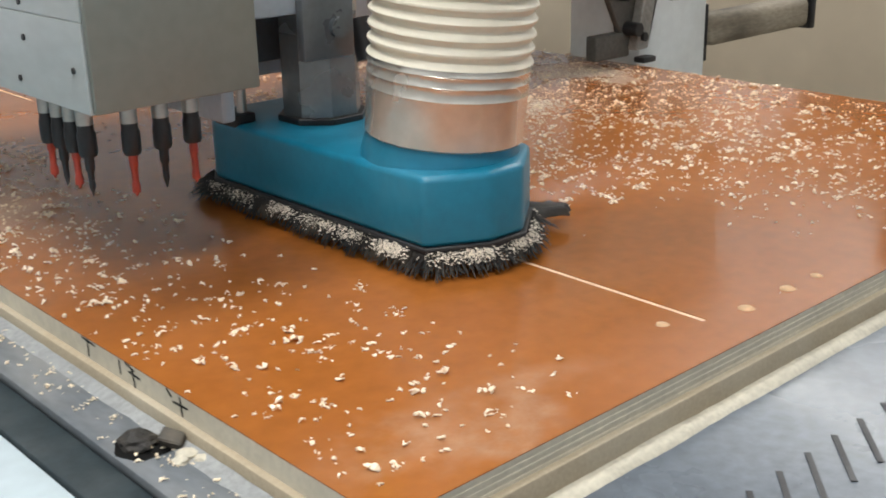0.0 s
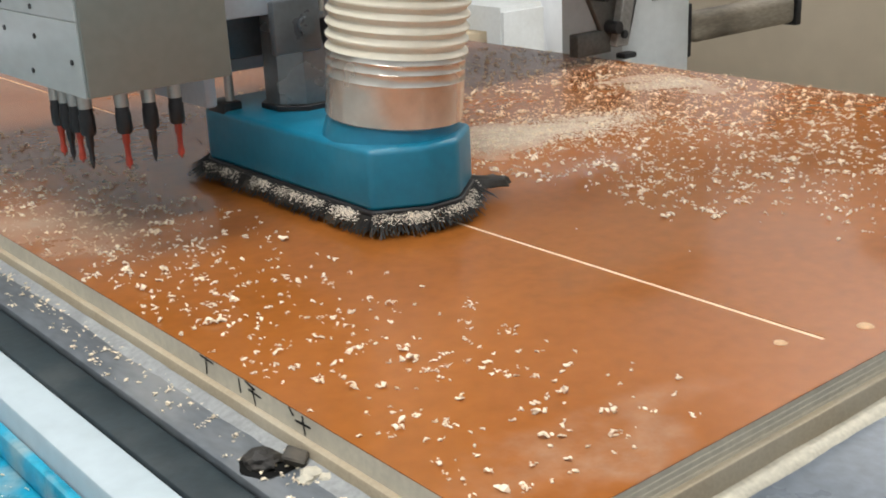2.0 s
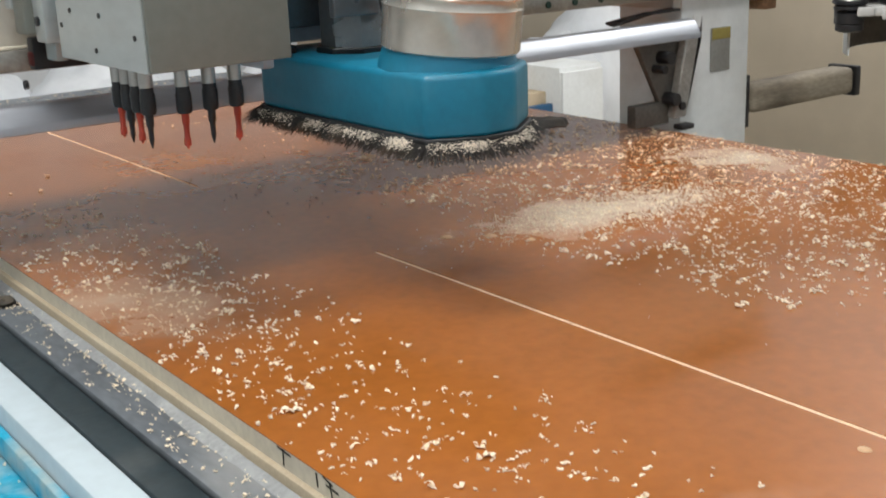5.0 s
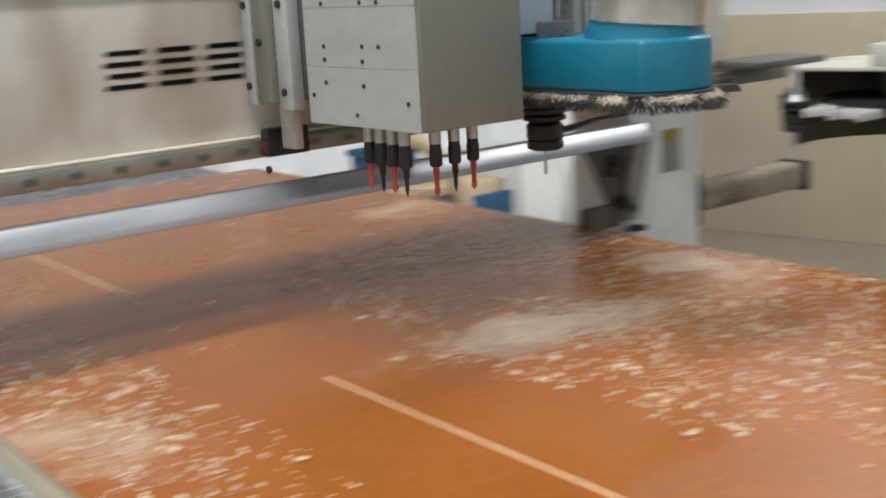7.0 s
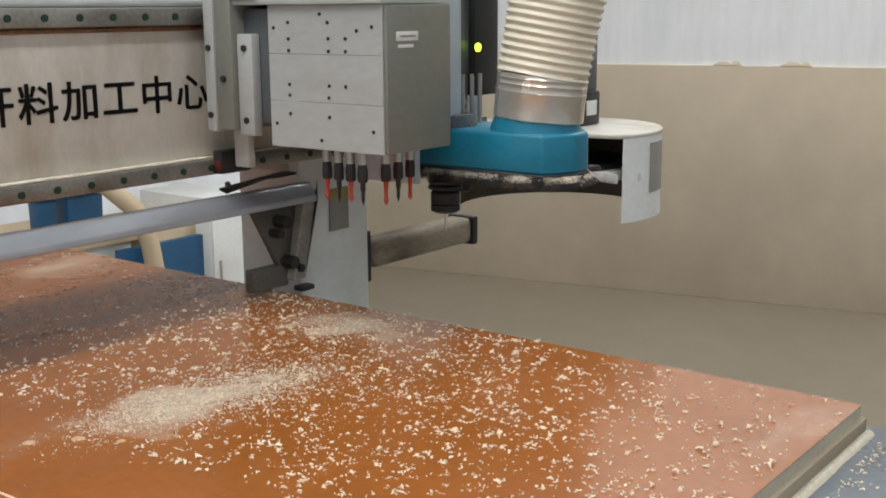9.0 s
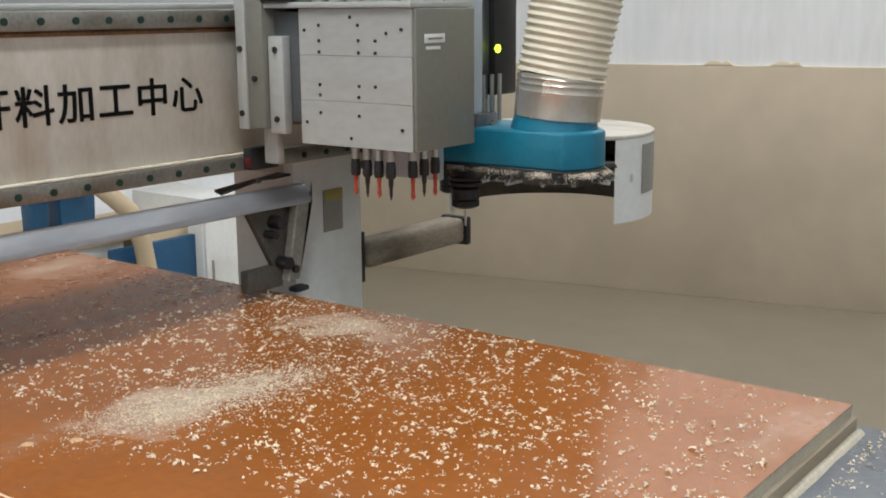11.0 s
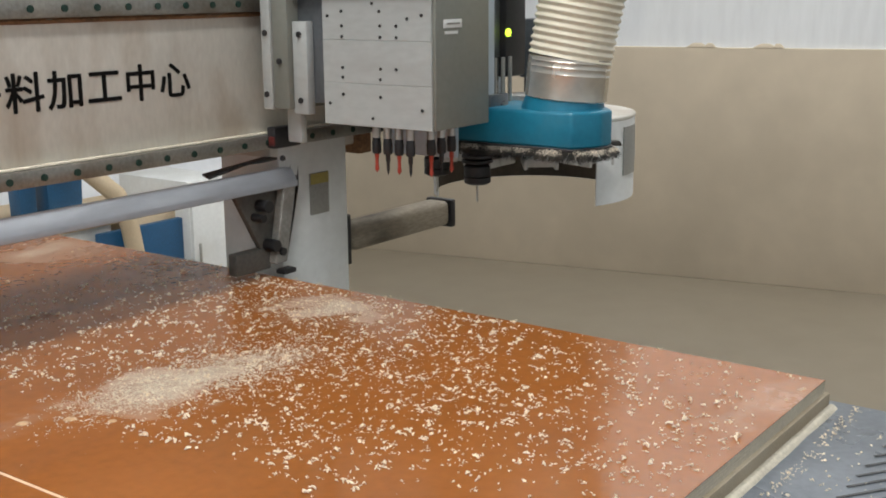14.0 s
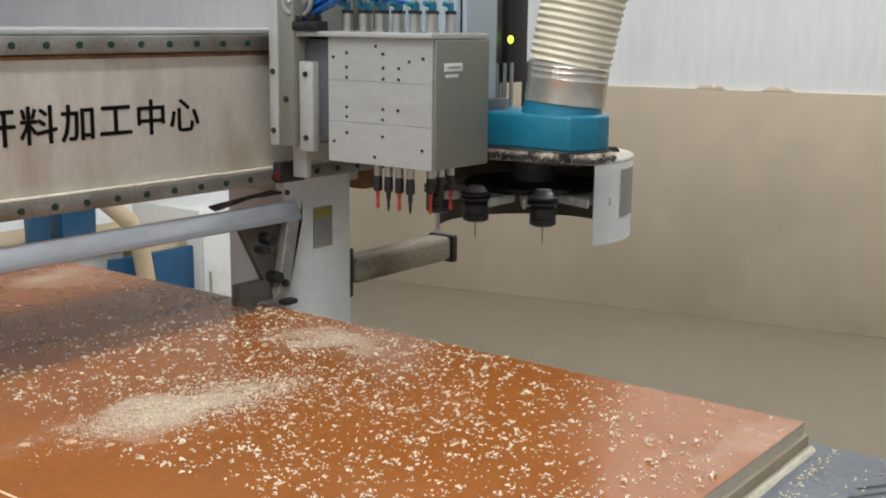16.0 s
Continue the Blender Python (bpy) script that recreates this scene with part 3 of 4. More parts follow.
press = thing("hold_down_bar", (0.6, 1.06, 0.9), "silver square hold-down bar under the gantry beam", "bar")
part("bar", bar_profile(-0.30, 1.282), BARSTEEL, press, "satin silver square tube")


def xz_plate(points, y0, y1, bevel=0.002):
    """A flat plate cut to an outline in x and z."""
    bm = prism([(x, z) for x, z in points], y0, y1, bevel, 1)
    for v in bm.verts:
        v.co = Vector((v.co.x, v.co.z, v.co.y))
    bmesh.ops.recalc_face_normals(bm, faces=bm.faces)
    return bm


def xy_scrap():
    """A ragged flap that sags towards its free end."""
    bm = prism([(1.09, 1.082), (1.12, 1.074), (1.17, 1.084), (1.21, 1.072), (1.262, 1.078), (1.262, 1.112), (1.10, 1.112)], 1.118, 1.1225, 0.0008, 1)
    for v in bm.verts:
        v.co.z -= 0.016 * max(0, (1.17 - v.co.x) / 0.08) ** 1.5
    return bm


for sx, ox in ((1, 0), (-1, 1.02)):
    def mx(x):
        return x - 0.018 if sx > 0 else ox - x

    part("end_leg", xz_plate([(mx(1.262), 1.070), (mx(1.300), 1.070), (mx(1.300), 1.090), (mx(1.264), 0.926), (mx(1.232), 0.926)], 1.046, 1.066), TRAYGREY, press, "silver mitred end leg")
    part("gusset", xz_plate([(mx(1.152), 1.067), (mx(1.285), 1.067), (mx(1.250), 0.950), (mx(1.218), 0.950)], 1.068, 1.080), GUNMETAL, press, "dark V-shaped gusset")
    for kx, kz, kr in ((1.215, 1.040, 0.012), (1.200, 1.020, 0.008), (1.232, 0.962, 0.012), (1.250, 0.948, 0.008)):
        part("knuckle", rod((mx(kx), 1.040, kz), (mx(kx), 1.088, kz), kr, n=14, bevel=0.001), DARK, press, "black pivot bolt")
    # grey block given the darker cast colour in place of shade
    part("clamp_block", box(min(mx(1.150), mx(1.240)), max(mx(1.150), mx(1.240)), 1.0665, 1.089, 0.914, 0.956, 0.003), GUNMETAL, press, "grey clamp block, shade in its colour")
    part("foot", box(min(mx(1.250), mx(1.284)), max(mx(1.250), mx(1.284)), 1.042, 1.066, 0.9012, 0.9115, 0.003), DARK, press, "black rubber foot")
part("cover_plate", xy_scrap(), DARK, press, "torn dark rubber flap under the beam")

def rust_edge(z_rail, sign, depth, seed):
    """Rusty grease creeping over the paint from a rail, with an uneven border."""
    xs = [-0.41 + 1.95 * k / 240 for k in range(241)]
    edge = [(x, z_rail + sign * max(0.002, depth * (0.55 + 0.9 * noise.noise(Vector((x * 5, seed, 0))) + 0.5 * noise.noise(Vector((x * 26, seed, 3)))))) for x in xs]
    bm = bmesh.new()
    top = [(bm.verts.new((x, 1.0886, z_rail)), bm.verts.new((x, 1.0886, z)), bm.verts.new((x, 1.0902, z_rail)), bm.verts.new((x, 1.0902, z))) for x, z in edge]
    for p, q in zip(top, top[1:]):
        bm.faces.new((p[0], q[0], q[1], p[1]))
        bm.faces.new((p[1], q[1], q[3], p[3]))
        bm.faces.new((p[0], p[2], q[2], q[0]))
    bmesh.ops.recalc_face_normals(bm, faces=bm.faces)
    return bm


part("rust_stain", rust_edge(1.3965, -1, 0.007, 2.0), RUST, gantry, "brown rusty grease creeping under the rail", False)
part("rust_stain", rust_edge(1.1705, 1, 0.0035, 6.0), RUST, gantry, "brown rusty grease creeping over the lower edge", False)

# ---- carriage on the beam ----
carriage = thing("carriage", (0.26, 1.05, 1.14), "light grey carriage plate riding on the gantry rails", "carriage")
part("saddle_plate", box(0.028, 0.50, 1.022, 1.046, 1.222, 1.62, 0.004), ALU, carriage, "pale grey saddle plate")
for z in (1.145, 1.385):
    for x in (0.09, 0.40):
        part("bearing_block", box(x - 0.035, x + 0.035, 1.046, 1.067, z, z + 0.040, 0.003), DARK, carriage)
part("wiper", box(0.052, 0.070, 1.047, 1.062, 1.150, 1.168, 0.003), DARKRED, carriage, "dark red rail wiper")
for y, z in ((1.002, 1.135), (1.002, 1.31), (1.034, 1.25), (1.034, 1.36)):
    part("bolt", rod((0.030 if y < 1.02 else 0.028, y, z), (0.0255 if y < 1.02 else 0.0245, y, z), 0.0055, n=6), DARK, carriage, "black socket bolt")
part("post", box(0.062, 0.078, 0.985, 1.020, 1.160, 1.62, 0.003), ALU, carriage)

# ---- drilling unit ----
drill = thing("drilling_unit", (0.125, 0.79, 0.98), "boxy steel multi-spindle drilling head with red and black bits", "drilling head")
part("side_plate", box(0.040, 0.060, 0.945, 0.980, 1.080, 1.245, 0.003), ALU, drill, "light guide strip")
for z in (1.105, 1.222):
    part("bolt", rod((0.0402, 0.962, z), (0.0365, 0.962, z), 0.0055, n=6), DARK, drill, "black socket bolt")
part("back_plate", box(0.030, 0.190, 0.982, 1.021, 1.088, 1.36, 0.004), PLATE, drill)
for k, (z0, z1) in enumerate(((1.067, 1.1403), (1.1407, 1.2143), (1.2147, 1.290))):
    part("body_block", box(0.044, 0.196, 0.672, 0.910, z0, z1, 0.0008, 1), ALU, drill, "satin aluminium gearbox block")
# front face coloured darker than the side blocks, as less light reaches it
part("front_plate", box(0.045, 0.201, 0.664, 0.6715, 1.068, 1.289, 0.002), PLATE, drill, "plain matt stainless front plate, toned down for shade")
part("inner_body", box(0.06, 0.19, 0.905, 0.985, 1.10, 1.285, 0.003), MOTOR, drill)
badge = part("badge", box(0.066, 0.118, 0.6625, 0.6645, 1.236, 1.250, 0.0008), WHITE, drill, "small white maker's badge")
part("badge_bar", box(0.074, 0.110, 0.6617, 0.6632, 1.2415, 1.2445), GREYLABEL, badge)
part("badge_bar", box(0.070, 0.106, 0.6628, 0.6643, 1.226, 1.231), WHITE, drill)
screw = None
for y, z in ((0.865, 1.263), (0.797, 1.276), (0.781, 1.263), (0.897, 1.255), (0.692, 1.257), (0.722, 1.251), (0.865, 1.238), (0.78, 1.239), (0.745, 1.239), (0.865, 1.22), (0.78, 1.22), (0.745, 1.22), (0.865, 1.167), (0.78, 1.167), (0.746, 1.167), (0.865, 1.15), (0.781, 1.149), (0.865, 1.121), (0.781, 1.119), (0.896, 1.104), (0.692, 1.101), (0.799, 1.082)):
    if screw is None:
        s = part("screw", rod((0.0442, y, z), (0.0425, y, z), 0.0028, n=10), DARK, drill, "small black socket screw")
        screw, sfirst = s.data, (y, z)
    else:
        s = new("screw", screw)
        s.parent = drill
        s.location = (0, y - sfirst[0], z - sfirst[1])
for x, y, kind in ((.098, .715, 0), (.128, .715, 1), (.158, .715, 0), (.068, .737, 1), (.068, .762, 0), (.068, .787, 1), (.068, .812, 0)):
    sleeve = part("spindle_sleeve", rod((x, y, 1.068), (x, y, 1.046), 0.0075, n=14), STEEL, drill)
    part("chuck", lathe([(0.007, 0), (0.0082, 0.003), (0.0082, 0.020), (0.0072, 0.023), (0.0072, 0.030)], (x, y, 1.018), 14), DARK, sleeve, "black drill chuck")
    if kind == 0:
        part("bit", join(lathe([(0.0006, 0), (0.0018, 0.003), (0.0037, 0.004), (0.0037, 0.010), (0.0029, 0.013), (0.0031, 0.026), (0.0040, 0.028), (0.0040, 0.040)], (x, y, 0.980 + 0.004 * (y > 0.75)), 12)), RED, sleeve, "red drill bit")
    else:
        part("bit", join(lathe([(0.0006, 0), (0.0030, 0.010), (0.0026, 0.012), (0.0030, 0.022), (0.0042, 0.024), (0.0042, 0.038)], (x, y, 0.982), 12)), DARK, sleeve, "black pointed drill bit")
# air fittings on top of the unit
part("top_cap", box(0.036, 0.203, 0.668, 0.985, 1.2905, 1.300, 0.002), ALU, drill)
for i in range(6):
    for j in range(2):
        x, y = 0.070 + 0.055 * j, 0.695 + 0.038 * i
        cylr = part("air_cylinder", join(rod((x, y, 1.2995), (x, y, 1.3035), 0.0135, n=14), rod((x, y, 1.3035), (x, y, 1.332), 0.0095, n=14)), STEEL, drill, "small steel air cylinder")
        part("gland", rod((x, y, 1.332), (x, y, 1.338), 0.011, n=6), DARK, cylr)
        part("fitting", join(rod((x, y, 1.338), (x, y, 1.352), 0.0055, n=10), rod((x, y, 1.346), (x - 0.016, y + 0.004, 1.350), 0.0042, n=10)), BLUE, cylr, "blue push fitting")
        part("rod_tip", rod((x, y, 1.352), (x, y, 1.40), 0.0032, n=8), STEEL, cylr)
for i in range(9):
    a, b = 0.012 * (i % 3), 0.010 * (i // 3)
    pts = [(0.058 + a, 0.74 + 0.035 * (i % 5), 1.350 + b), (0.052 + a, 0.80 + 0.03 * (i % 4), 1.366 + b), (0.046 + a, 0.88, 1.362 + b), (0.040 + a * 0.6, 0.93 + b, 1.338 + b), (0.044 + a * 0.5, 0.965, 1.322 + 0.4 * b)]
    part("air_tube", sweep(pts, [0.0036] * 5, 8), TUBEBLUE, drill, "bright blue air tube")
for i in range(2):
    loop = [(0.030, 0.972 + 0.034 * math.cos(radians(a)), 1.352 + 0.020 * i + 0.026 * math.sin(radians(a))) for a in range(-60, 260, 20)]
    part("steel_hose", sweep(loop, [0.0042] * len(loop), 8), STEEL, drill, "looped silver braided hose")
part("valve_block", join(box(0.030, 0.062, 0.925, 0.990, 1.3005, 1.318, 0.003), box(0.034, 0.056, 0.935, 0.955, 1.318, 1.330, 0.002), box(0.034, 0.056, 0.963, 0.982, 1.318, 1.327, 0.002)), DARK, drill, "black valve block")

# ---- spindle ----
SX, SY = 0.37, 0.805
spindle = thing("milling_spindle", (SX, SY, 0.945), "dark octagonal milling spindle on its light slide plate", "spindle")
part("motor_body", prism([(SX + 0.042 * math.cos(math.pi * (k + 0.5) / 4), SY + 0.042 * math.sin(math.pi * (k + 0.5) / 4)) for k in range(8)], 1.0285, 1.19, 0.0), SPINDLE, spindle, "grey octagonal motor", False)
part("motor_head", box(SX + 0.022, SX + 0.095, SY - 0.052, SY + 0.07, 1.155, 1.52, 0.006), DARK, spindle, "black motor terminal head")
part("guide_plate", box(0.2245, 0.324, 0.733, 0.7446, 1.115, 1.56, 0.003), PALEBLUE, spindle, "pale blue-grey upright guide plate")
part("sensor_block", join(box(0.290, 0.352, 0.720, 0.7325, 1.070, 1.130, 0.003), rod((0.330, 0.7205, 1.100), (0.330, 0.714, 1.100), 0.010, n=12)), MOTOR, spindle, "small grey sensor block")
part("nose", lathe([(0.026, 0), (0.030, 0.006), (0.030, 0.016), (0.036, 0.024)], (SX, SY, 1.005), 24), DARK, spindle)
led = part("lamp", rod((SX + 0.026, SY - 0.0515, 1.240), (SX + 0.026, SY - 0.058, 1.240), 0.0075, n=16, bevel=0.002), LED, spindle, "lit green indicator lamp")
part("slide_plate", box(0.226, 0.58, 0.878, 0.905, 1.03, 1.56, 0.004), PALEBLUE, spindle, "pale blue-grey slide plate")
part("side_wing", box(0.209, 0.224, 0.745, 0.905, 1.02, 1.56, 0.003), PALEBLUE, spindle, "pale blue-grey plate edge")
part("upper_motor", box(SX - 0.04, SX + 0.0215, SY - 0.04, SY + 0.045, 1.192, 1.50, 0.004), MOTOR, spindle)
part("mount", box(0.29, 0.45, 0.85, 0.879, 1.05, 1.5, 0.004), MOTOR, spindle)
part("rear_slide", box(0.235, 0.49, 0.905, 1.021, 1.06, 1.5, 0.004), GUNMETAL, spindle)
for dx in (-0.028, 0.0, 0.024):
    part("cable", rod((SX + dx, SY - 0.06, 1.11), (SX + dx, SY - 0.06, 1.195), 0.004, n=8), STEEL, spindle)
part("elbow", join(rod((SX + 0.01, SY - 0.07, 1.06), (SX + 0.01, SY - 0.056, 1.10), 0.012, n=12)), DARK, spindle)

# the tool that it carries and then leaves in the magazine
def tool_holder(x, y, z, stay):
    t = thing("tool_holder", (x, y, z), "black tool holder with ribbed nut and thin cutter", "tool holder", "tool holders")
    part("flange", lathe([(0.024, 0), (0.031, 0.002), (0.031, 0.007), (0.026, 0.0095), (0.031, 0.012), (0.031, 0.017), (0.024, 0.019)], (x, y, z + 0.042), 28), DARK if not stay else STEEL, t, "grooved gripping flange")
    part("taper", lathe([(0.022, 0), (0.015, 0.045 if stay else 0.012)], (x, y, z + 0.061), 20), STEEL, t)
    part("collet_nut", lathe([(0.019, 0), (0.0265, 0.004), (0.0265, 0.014), (0.0245, 0.016), (0.0265, 0.018), (0.0265, 0.036), (0.021, 0.042)], (x, y, z), 24), DARK, t, "black ribbed collet nut")
    part("cutter", rod((x, y, z + 0.002), (x, y, z - 0.035), 0.0022, n=10), STEEL, t, "thin steel cutter")
    return t


tool = tool_holder(SX, SY, 0.945, False)

# ---- dust hood ----
hood = thing("dust_hood", (0.375, 0.70, 0.905), "turquoise dust hood with black brush skirt and ivory hose", "dust hood")
OUT = [(0.280, 0.542), (0.334, 0.513), (0.377, 0.513), (0.435, 0.560), (0.435, 0.885), (0.407, 0.925), (0.306, 0.925), (0.280, 0.885)]


def grown(outline, d):
    cx, cy = 0.358, 0.72
    return [(cx + (x - cx) * (1 + d / 0.09), cy + (y - cy) * (1 + d / 0.2)) for x, y in outline]


part("shell", prism(OUT, 0.926, 0.992, 0.0065, 3), BLUE, hood, "turquoise enamelled shell")
part("lip", prism(grown(OUT, 0.002), 0.9215, 0.927, 0.001, 1), DARK, hood)
part("collar", sweep([(0.360, 0.606, 0.980), (0.360, 0.605, 0.992), (0.3605, 0.604, 1.004), (0.362, 0.602, 1.022)], [0.0785, 0.077, 0.073, 0.0715], 40), BLUE, hood, "flared turquoise collar")
part("pocket", box(0.281, 0.307, 0.838, 0.880, 0.972, 1.002, 0.003), DARK, hood, "black clip bracket")
part("lift_rod", rod((0.297, 0.85, 0.998), (0.297, 0.85, 1.075), 0.0055, n=12), STEEL, hood, "thin polished lift rod")
part("spindle_boot", prism([(SX + 0.0423 * math.cos(math.pi * (k + 0.5) / 4), SY + 0.0423 * math.sin(math.pi * (k + 0.5) / 4)) for k in range(8)], 0.9985, 1.085, 0.0), SPINDLE, hood, "grey octagonal guide sleeve", False)
part("boot_flange", prism([(SX + 0.049 * math.cos(math.pi * (k + 0.5) / 4), SY + 0.049 * math.sin(math.pi * (k + 0.5) / 4)) for k in range(8)], 0.9905, 0.9985, 0.001, 1), DARK, hood, "black flange under the guide sleeve", False)
ringc = (0.361, 0.602)
band_rows = [(0.0, 0.0735), (0.002, 0.0755), (0.044, 0.0758), (0.046, 0.0766), (0.048, 0.0758), (0.056, 0.0756), (0.058, 0.0768), (0.060, 0.0756), (0.066, 0.0756), (0.068, 0.0768), (0.070, 0.0756), (0.074, 0.0756), (0.076, 0.0735)]


def hose():
    pts, radii = [], []
    n = 460
    for k in range(n):
        s = k / (n - 1)
        z = 1.082 + 0.92 * s
        lean = 0.076 + 0.92 * s + 0.5 * s * s
        pts.append((ringc[0] + 0.055 * lean, ringc[1] - 0.075 * lean, z))
        radii.append(0.0755 + 0.0023 * math.cos(2 * math.pi * k / 6.6) + 0.009 * min(1, s * 4) ** 2)
    return sweep(pts, radii, 40)


hose_pipe = part("hose", hose(), HOSE, hood, "ribbed ivory extraction hose")
part("band", sweep([(ringc[0] + 0.055 * h, ringc[1] - 0.075 * h, 1.008 + h) for h, r in band_rows], [r for h, r in band_rows], 48), BAND, hood, "steel band wrapped in clear tape")


def brush():
    """Bristle tufts round the rim, splayed outward, uneven in length."""
    rng = random.Random(4)
    path = grown(OUT, 0.004)
    verts, faces = [], []
    loop = path + path[:1]
    for (xa, ya), (xb, yb) in zip(loop, loop[1:]):
        length = math.hypot(xb - xa, yb - ya)
        nx, ny = (yb - ya) / length, -(xb - xa) / length
        count = int(length / 0.00042)
        for k in range(count):
            f = (k + rng.random()) / count
            x0, y0 = xa + (xb - xa) * f, ya + (yb - ya) * f
            wav = 0.5 + 0.5 * noise.noise(Vector((xa + (xb - xa) * f, ya + (yb - ya) * f, 3)) * 26)
            out = 0.006 + 0.016 * wav * rng.random() + 0.006 * rng.random()
            if math.hypot(x0 - 0.47, y0 - 0.55) < 0.035 or math.hypot(x0 - 0.30, y0 - 0.915) < 0.04:
                out += 0.016 * rng.random()
            inn = -0.012 * rng.random()
            drop = 0.010 + 0.0105 * rng.random()
            x, y = xa + (xb - xa) * f + nx * inn, ya + (yb - ya) * f + ny * inn
            tx, ty = (xb - xa) / length, (yb - ya) / length
            sway = rng.uniform(-0.008, 0.008)
            w = 0.0009
            z0, z1 = 0.9215, 0.9225 - drop
            q = (x + nx * out + tx * sway, y + ny * out + ty * sway)
            i = len(verts)
            verts += [(x - tx * w, y - ty * w, z0), (x + tx * w, y + ty * w, z0), (x + nx * w * 2, y + ny * w * 2, z0 + 0.001), (q[0] - tx * w * 0.5, q[1] - ty * w * 0.5, z1), (q[0] + tx * w * 0.5, q[1] + ty * w * 0.5, z1)]
            faces += [(i, i + 1, i + 4, i + 3), (i + 1, i + 2, i + 4), (i + 2, i, i + 3), (i + 3, i + 4, i + 2)]
    me = bpy.data.meshes.new("brush")
    me.from_pydata(verts, [], faces)
    bm = bmesh.new()
    bm.from_mesh(me)
    return bm


part("brush", brush(), BRISTLE, hood, "black bristle skirt caked with dust", False)


part("torn_tuft", prism([(0.436, 0.612), (0.440, 0.575), (0.452, 0.556), (0.470, 0.549), (0.476, 0.541), (0.480, 0.553), (0.490, 0.552), (0.481, 0.566), (0.484, 0.577), (0.470, 0.576), (0.463, 0.590), (0.452, 0.594), (0.447, 0.610)], 0.912, 0.9215, 0.0015, 1, 0.85), BRISTLE, hood, "stiff black tuft splayed at the corner")


def flakes(points, rng, size, jitter=0.5, flat=0.35):
    """Little curled chips as four-sided shells."""
    verts, faces = [], []
    for x, y, z, s in points:
        a = rng.uniform(0, 6.283)
        l, w = s * rng.uniform(0.5, 1.25), s * rng.uniform(0.35, 0.85)
        tilt = rng.uniform(-flat, flat)
        ca, sa = math.cos(a), math.sin(a)
        i = len(verts)
        k = rng.choice((4, 5, 6))
        ring = []
        for j in range(k):
            t = 2 * math.pi * j / k
            r = 1 + rng.uniform(-jitter, jitter)
            u, v = l * r * math.cos(t), w * r * math.sin(t)
            ring.append((x + u * ca - v * sa, y + u * sa + v * ca, z + 0.0003 + abs(u * math.sin(tilt)) * 0.6))
        verts += ring
        verts.append((x + rng.uniform(-0.5, 0.5) * w, y + rng.uniform(-0.5, 0.5) * w, z + s * rng.uniform(0.45, 1.1)))
        for j in range(k):
            faces.append((i + j, i + (j + 1) % k, i + k))
        faces.append(tuple(i + j for j in range(k - 1, -1, -1)))
    me = bpy.data.meshes.new("chips")
    me.from_pydata(verts, [], faces)
    bm = bmesh.new()
    bm.from_mesh(me)
    bpy.data.meshes.remove(me)
    return bm


def curls(points, rng):
    """Curled shavings: short bent strips with thickness, the larger ones in tangled clumps."""
    verts, faces = [], []
    for x, y, z, s in points:
        for m in range(1 if s < 0.0017 else rng.choice((2, 3, 3))):
            size = s * (1.0 if m == 0 else rng.uniform(0.45, 0.85))
            px, py = (x, y) if m == 0 else (x + rng.gauss(0, 0.75) * s, y + rng.gauss(0, 0.75) * s)
            length, width, thick = size * rng.uniform(0.9, 2.0), size * rng.uniform(0.45, 1.05), size * rng.uniform(0.16, 0.32)
            bow, yaw, roll, pitch = size * rng.uniform(-0.2, 0.75), rng.uniform(0, 6.283), rng.uniform(-0.7, 0.7), rng.uniform(-0.35, 0.35)
            turn = Euler((roll, pitch, yaw)).to_matrix()
            ring = []
            for k in range(4):
                u = k / 1.5 - 1
                taper = width * (0.5 if k in (0, 3) else 1.0) * rng.uniform(0.75, 1.15)
                h = bow * (1 - u * u)
                for v, w in ((-1, 0), (1, 0), (1, -thick), (-1, -thick)):
                    ring.append(turn @ Vector((u * length / 2 + rng.uniform(-0.12, 0.12) * size, v * taper / 2, h + w + rng.uniform(-0.10, 0.10) * size)))
            low = min(q.z for q in ring)
            lift = z + 0.0001 - low + (rng.uniform(0.2, 0.6) * s if m else 0)
            i = len(verts)
            verts += [(px + q.x, py + q.y, q.z + lift) for q in ring]
            for k in range(3):
                a = i + 4 * k
                faces += [(a + j, a + (j + 1) % 4, a + 4 + (j + 1) % 4, a + 4 + j) for j in range(4)]
            faces += [(i + 3, i + 2, i + 1, i), (i + 12, i + 13, i + 14, i + 15)]
    me = bpy.data.meshes.new("curls")
    me.from_pydata(verts, [], faces)
    bm = bmesh.new()
    bm.from_mesh(me)
    bpy.data.meshes.remove(me)
    return bm


def brush_dust():
    rng = random.Random(9)
    pts = []
    path = grown(OUT, 0.004)
    loop = path + path[:1]
    for k, ((xa, ya), (xb, yb)) in enumerate(zip(loop, loop[1:])):
        length = math.hypot(xb - xa, yb - ya)
        nx, ny = (yb - ya) / length, -(xb - xa) / length
        front = (9.0, 7.5, 3.0, 0.6, 0.5, 0.5, 0.5, 7.5)[k]
        for _ in range(int(length * 2600 * front)):
            f = rng.random()
            if k == 7 and rng.random() > 0.25 + 0.75 * f:
                continue
            if rng.random() > 0.65 + 1.2 * noise.noise(Vector((xa + (xb - xa) * f, ya + (yb - ya) * f, 7)) * 30):
                continue
            o = rng.uniform(0.0, 0.013) * rng.uniform(0.4, 1)
            pts.append((xa + (xb - xa) * f + nx * o, ya + (yb - ya) * f + ny * o, 0.9225 - o * 0.75 + rng.uniform(-0.002, 0.002), rng.uniform(0.0006, 0.0016)))
    return flakes(pts, rng, 1)


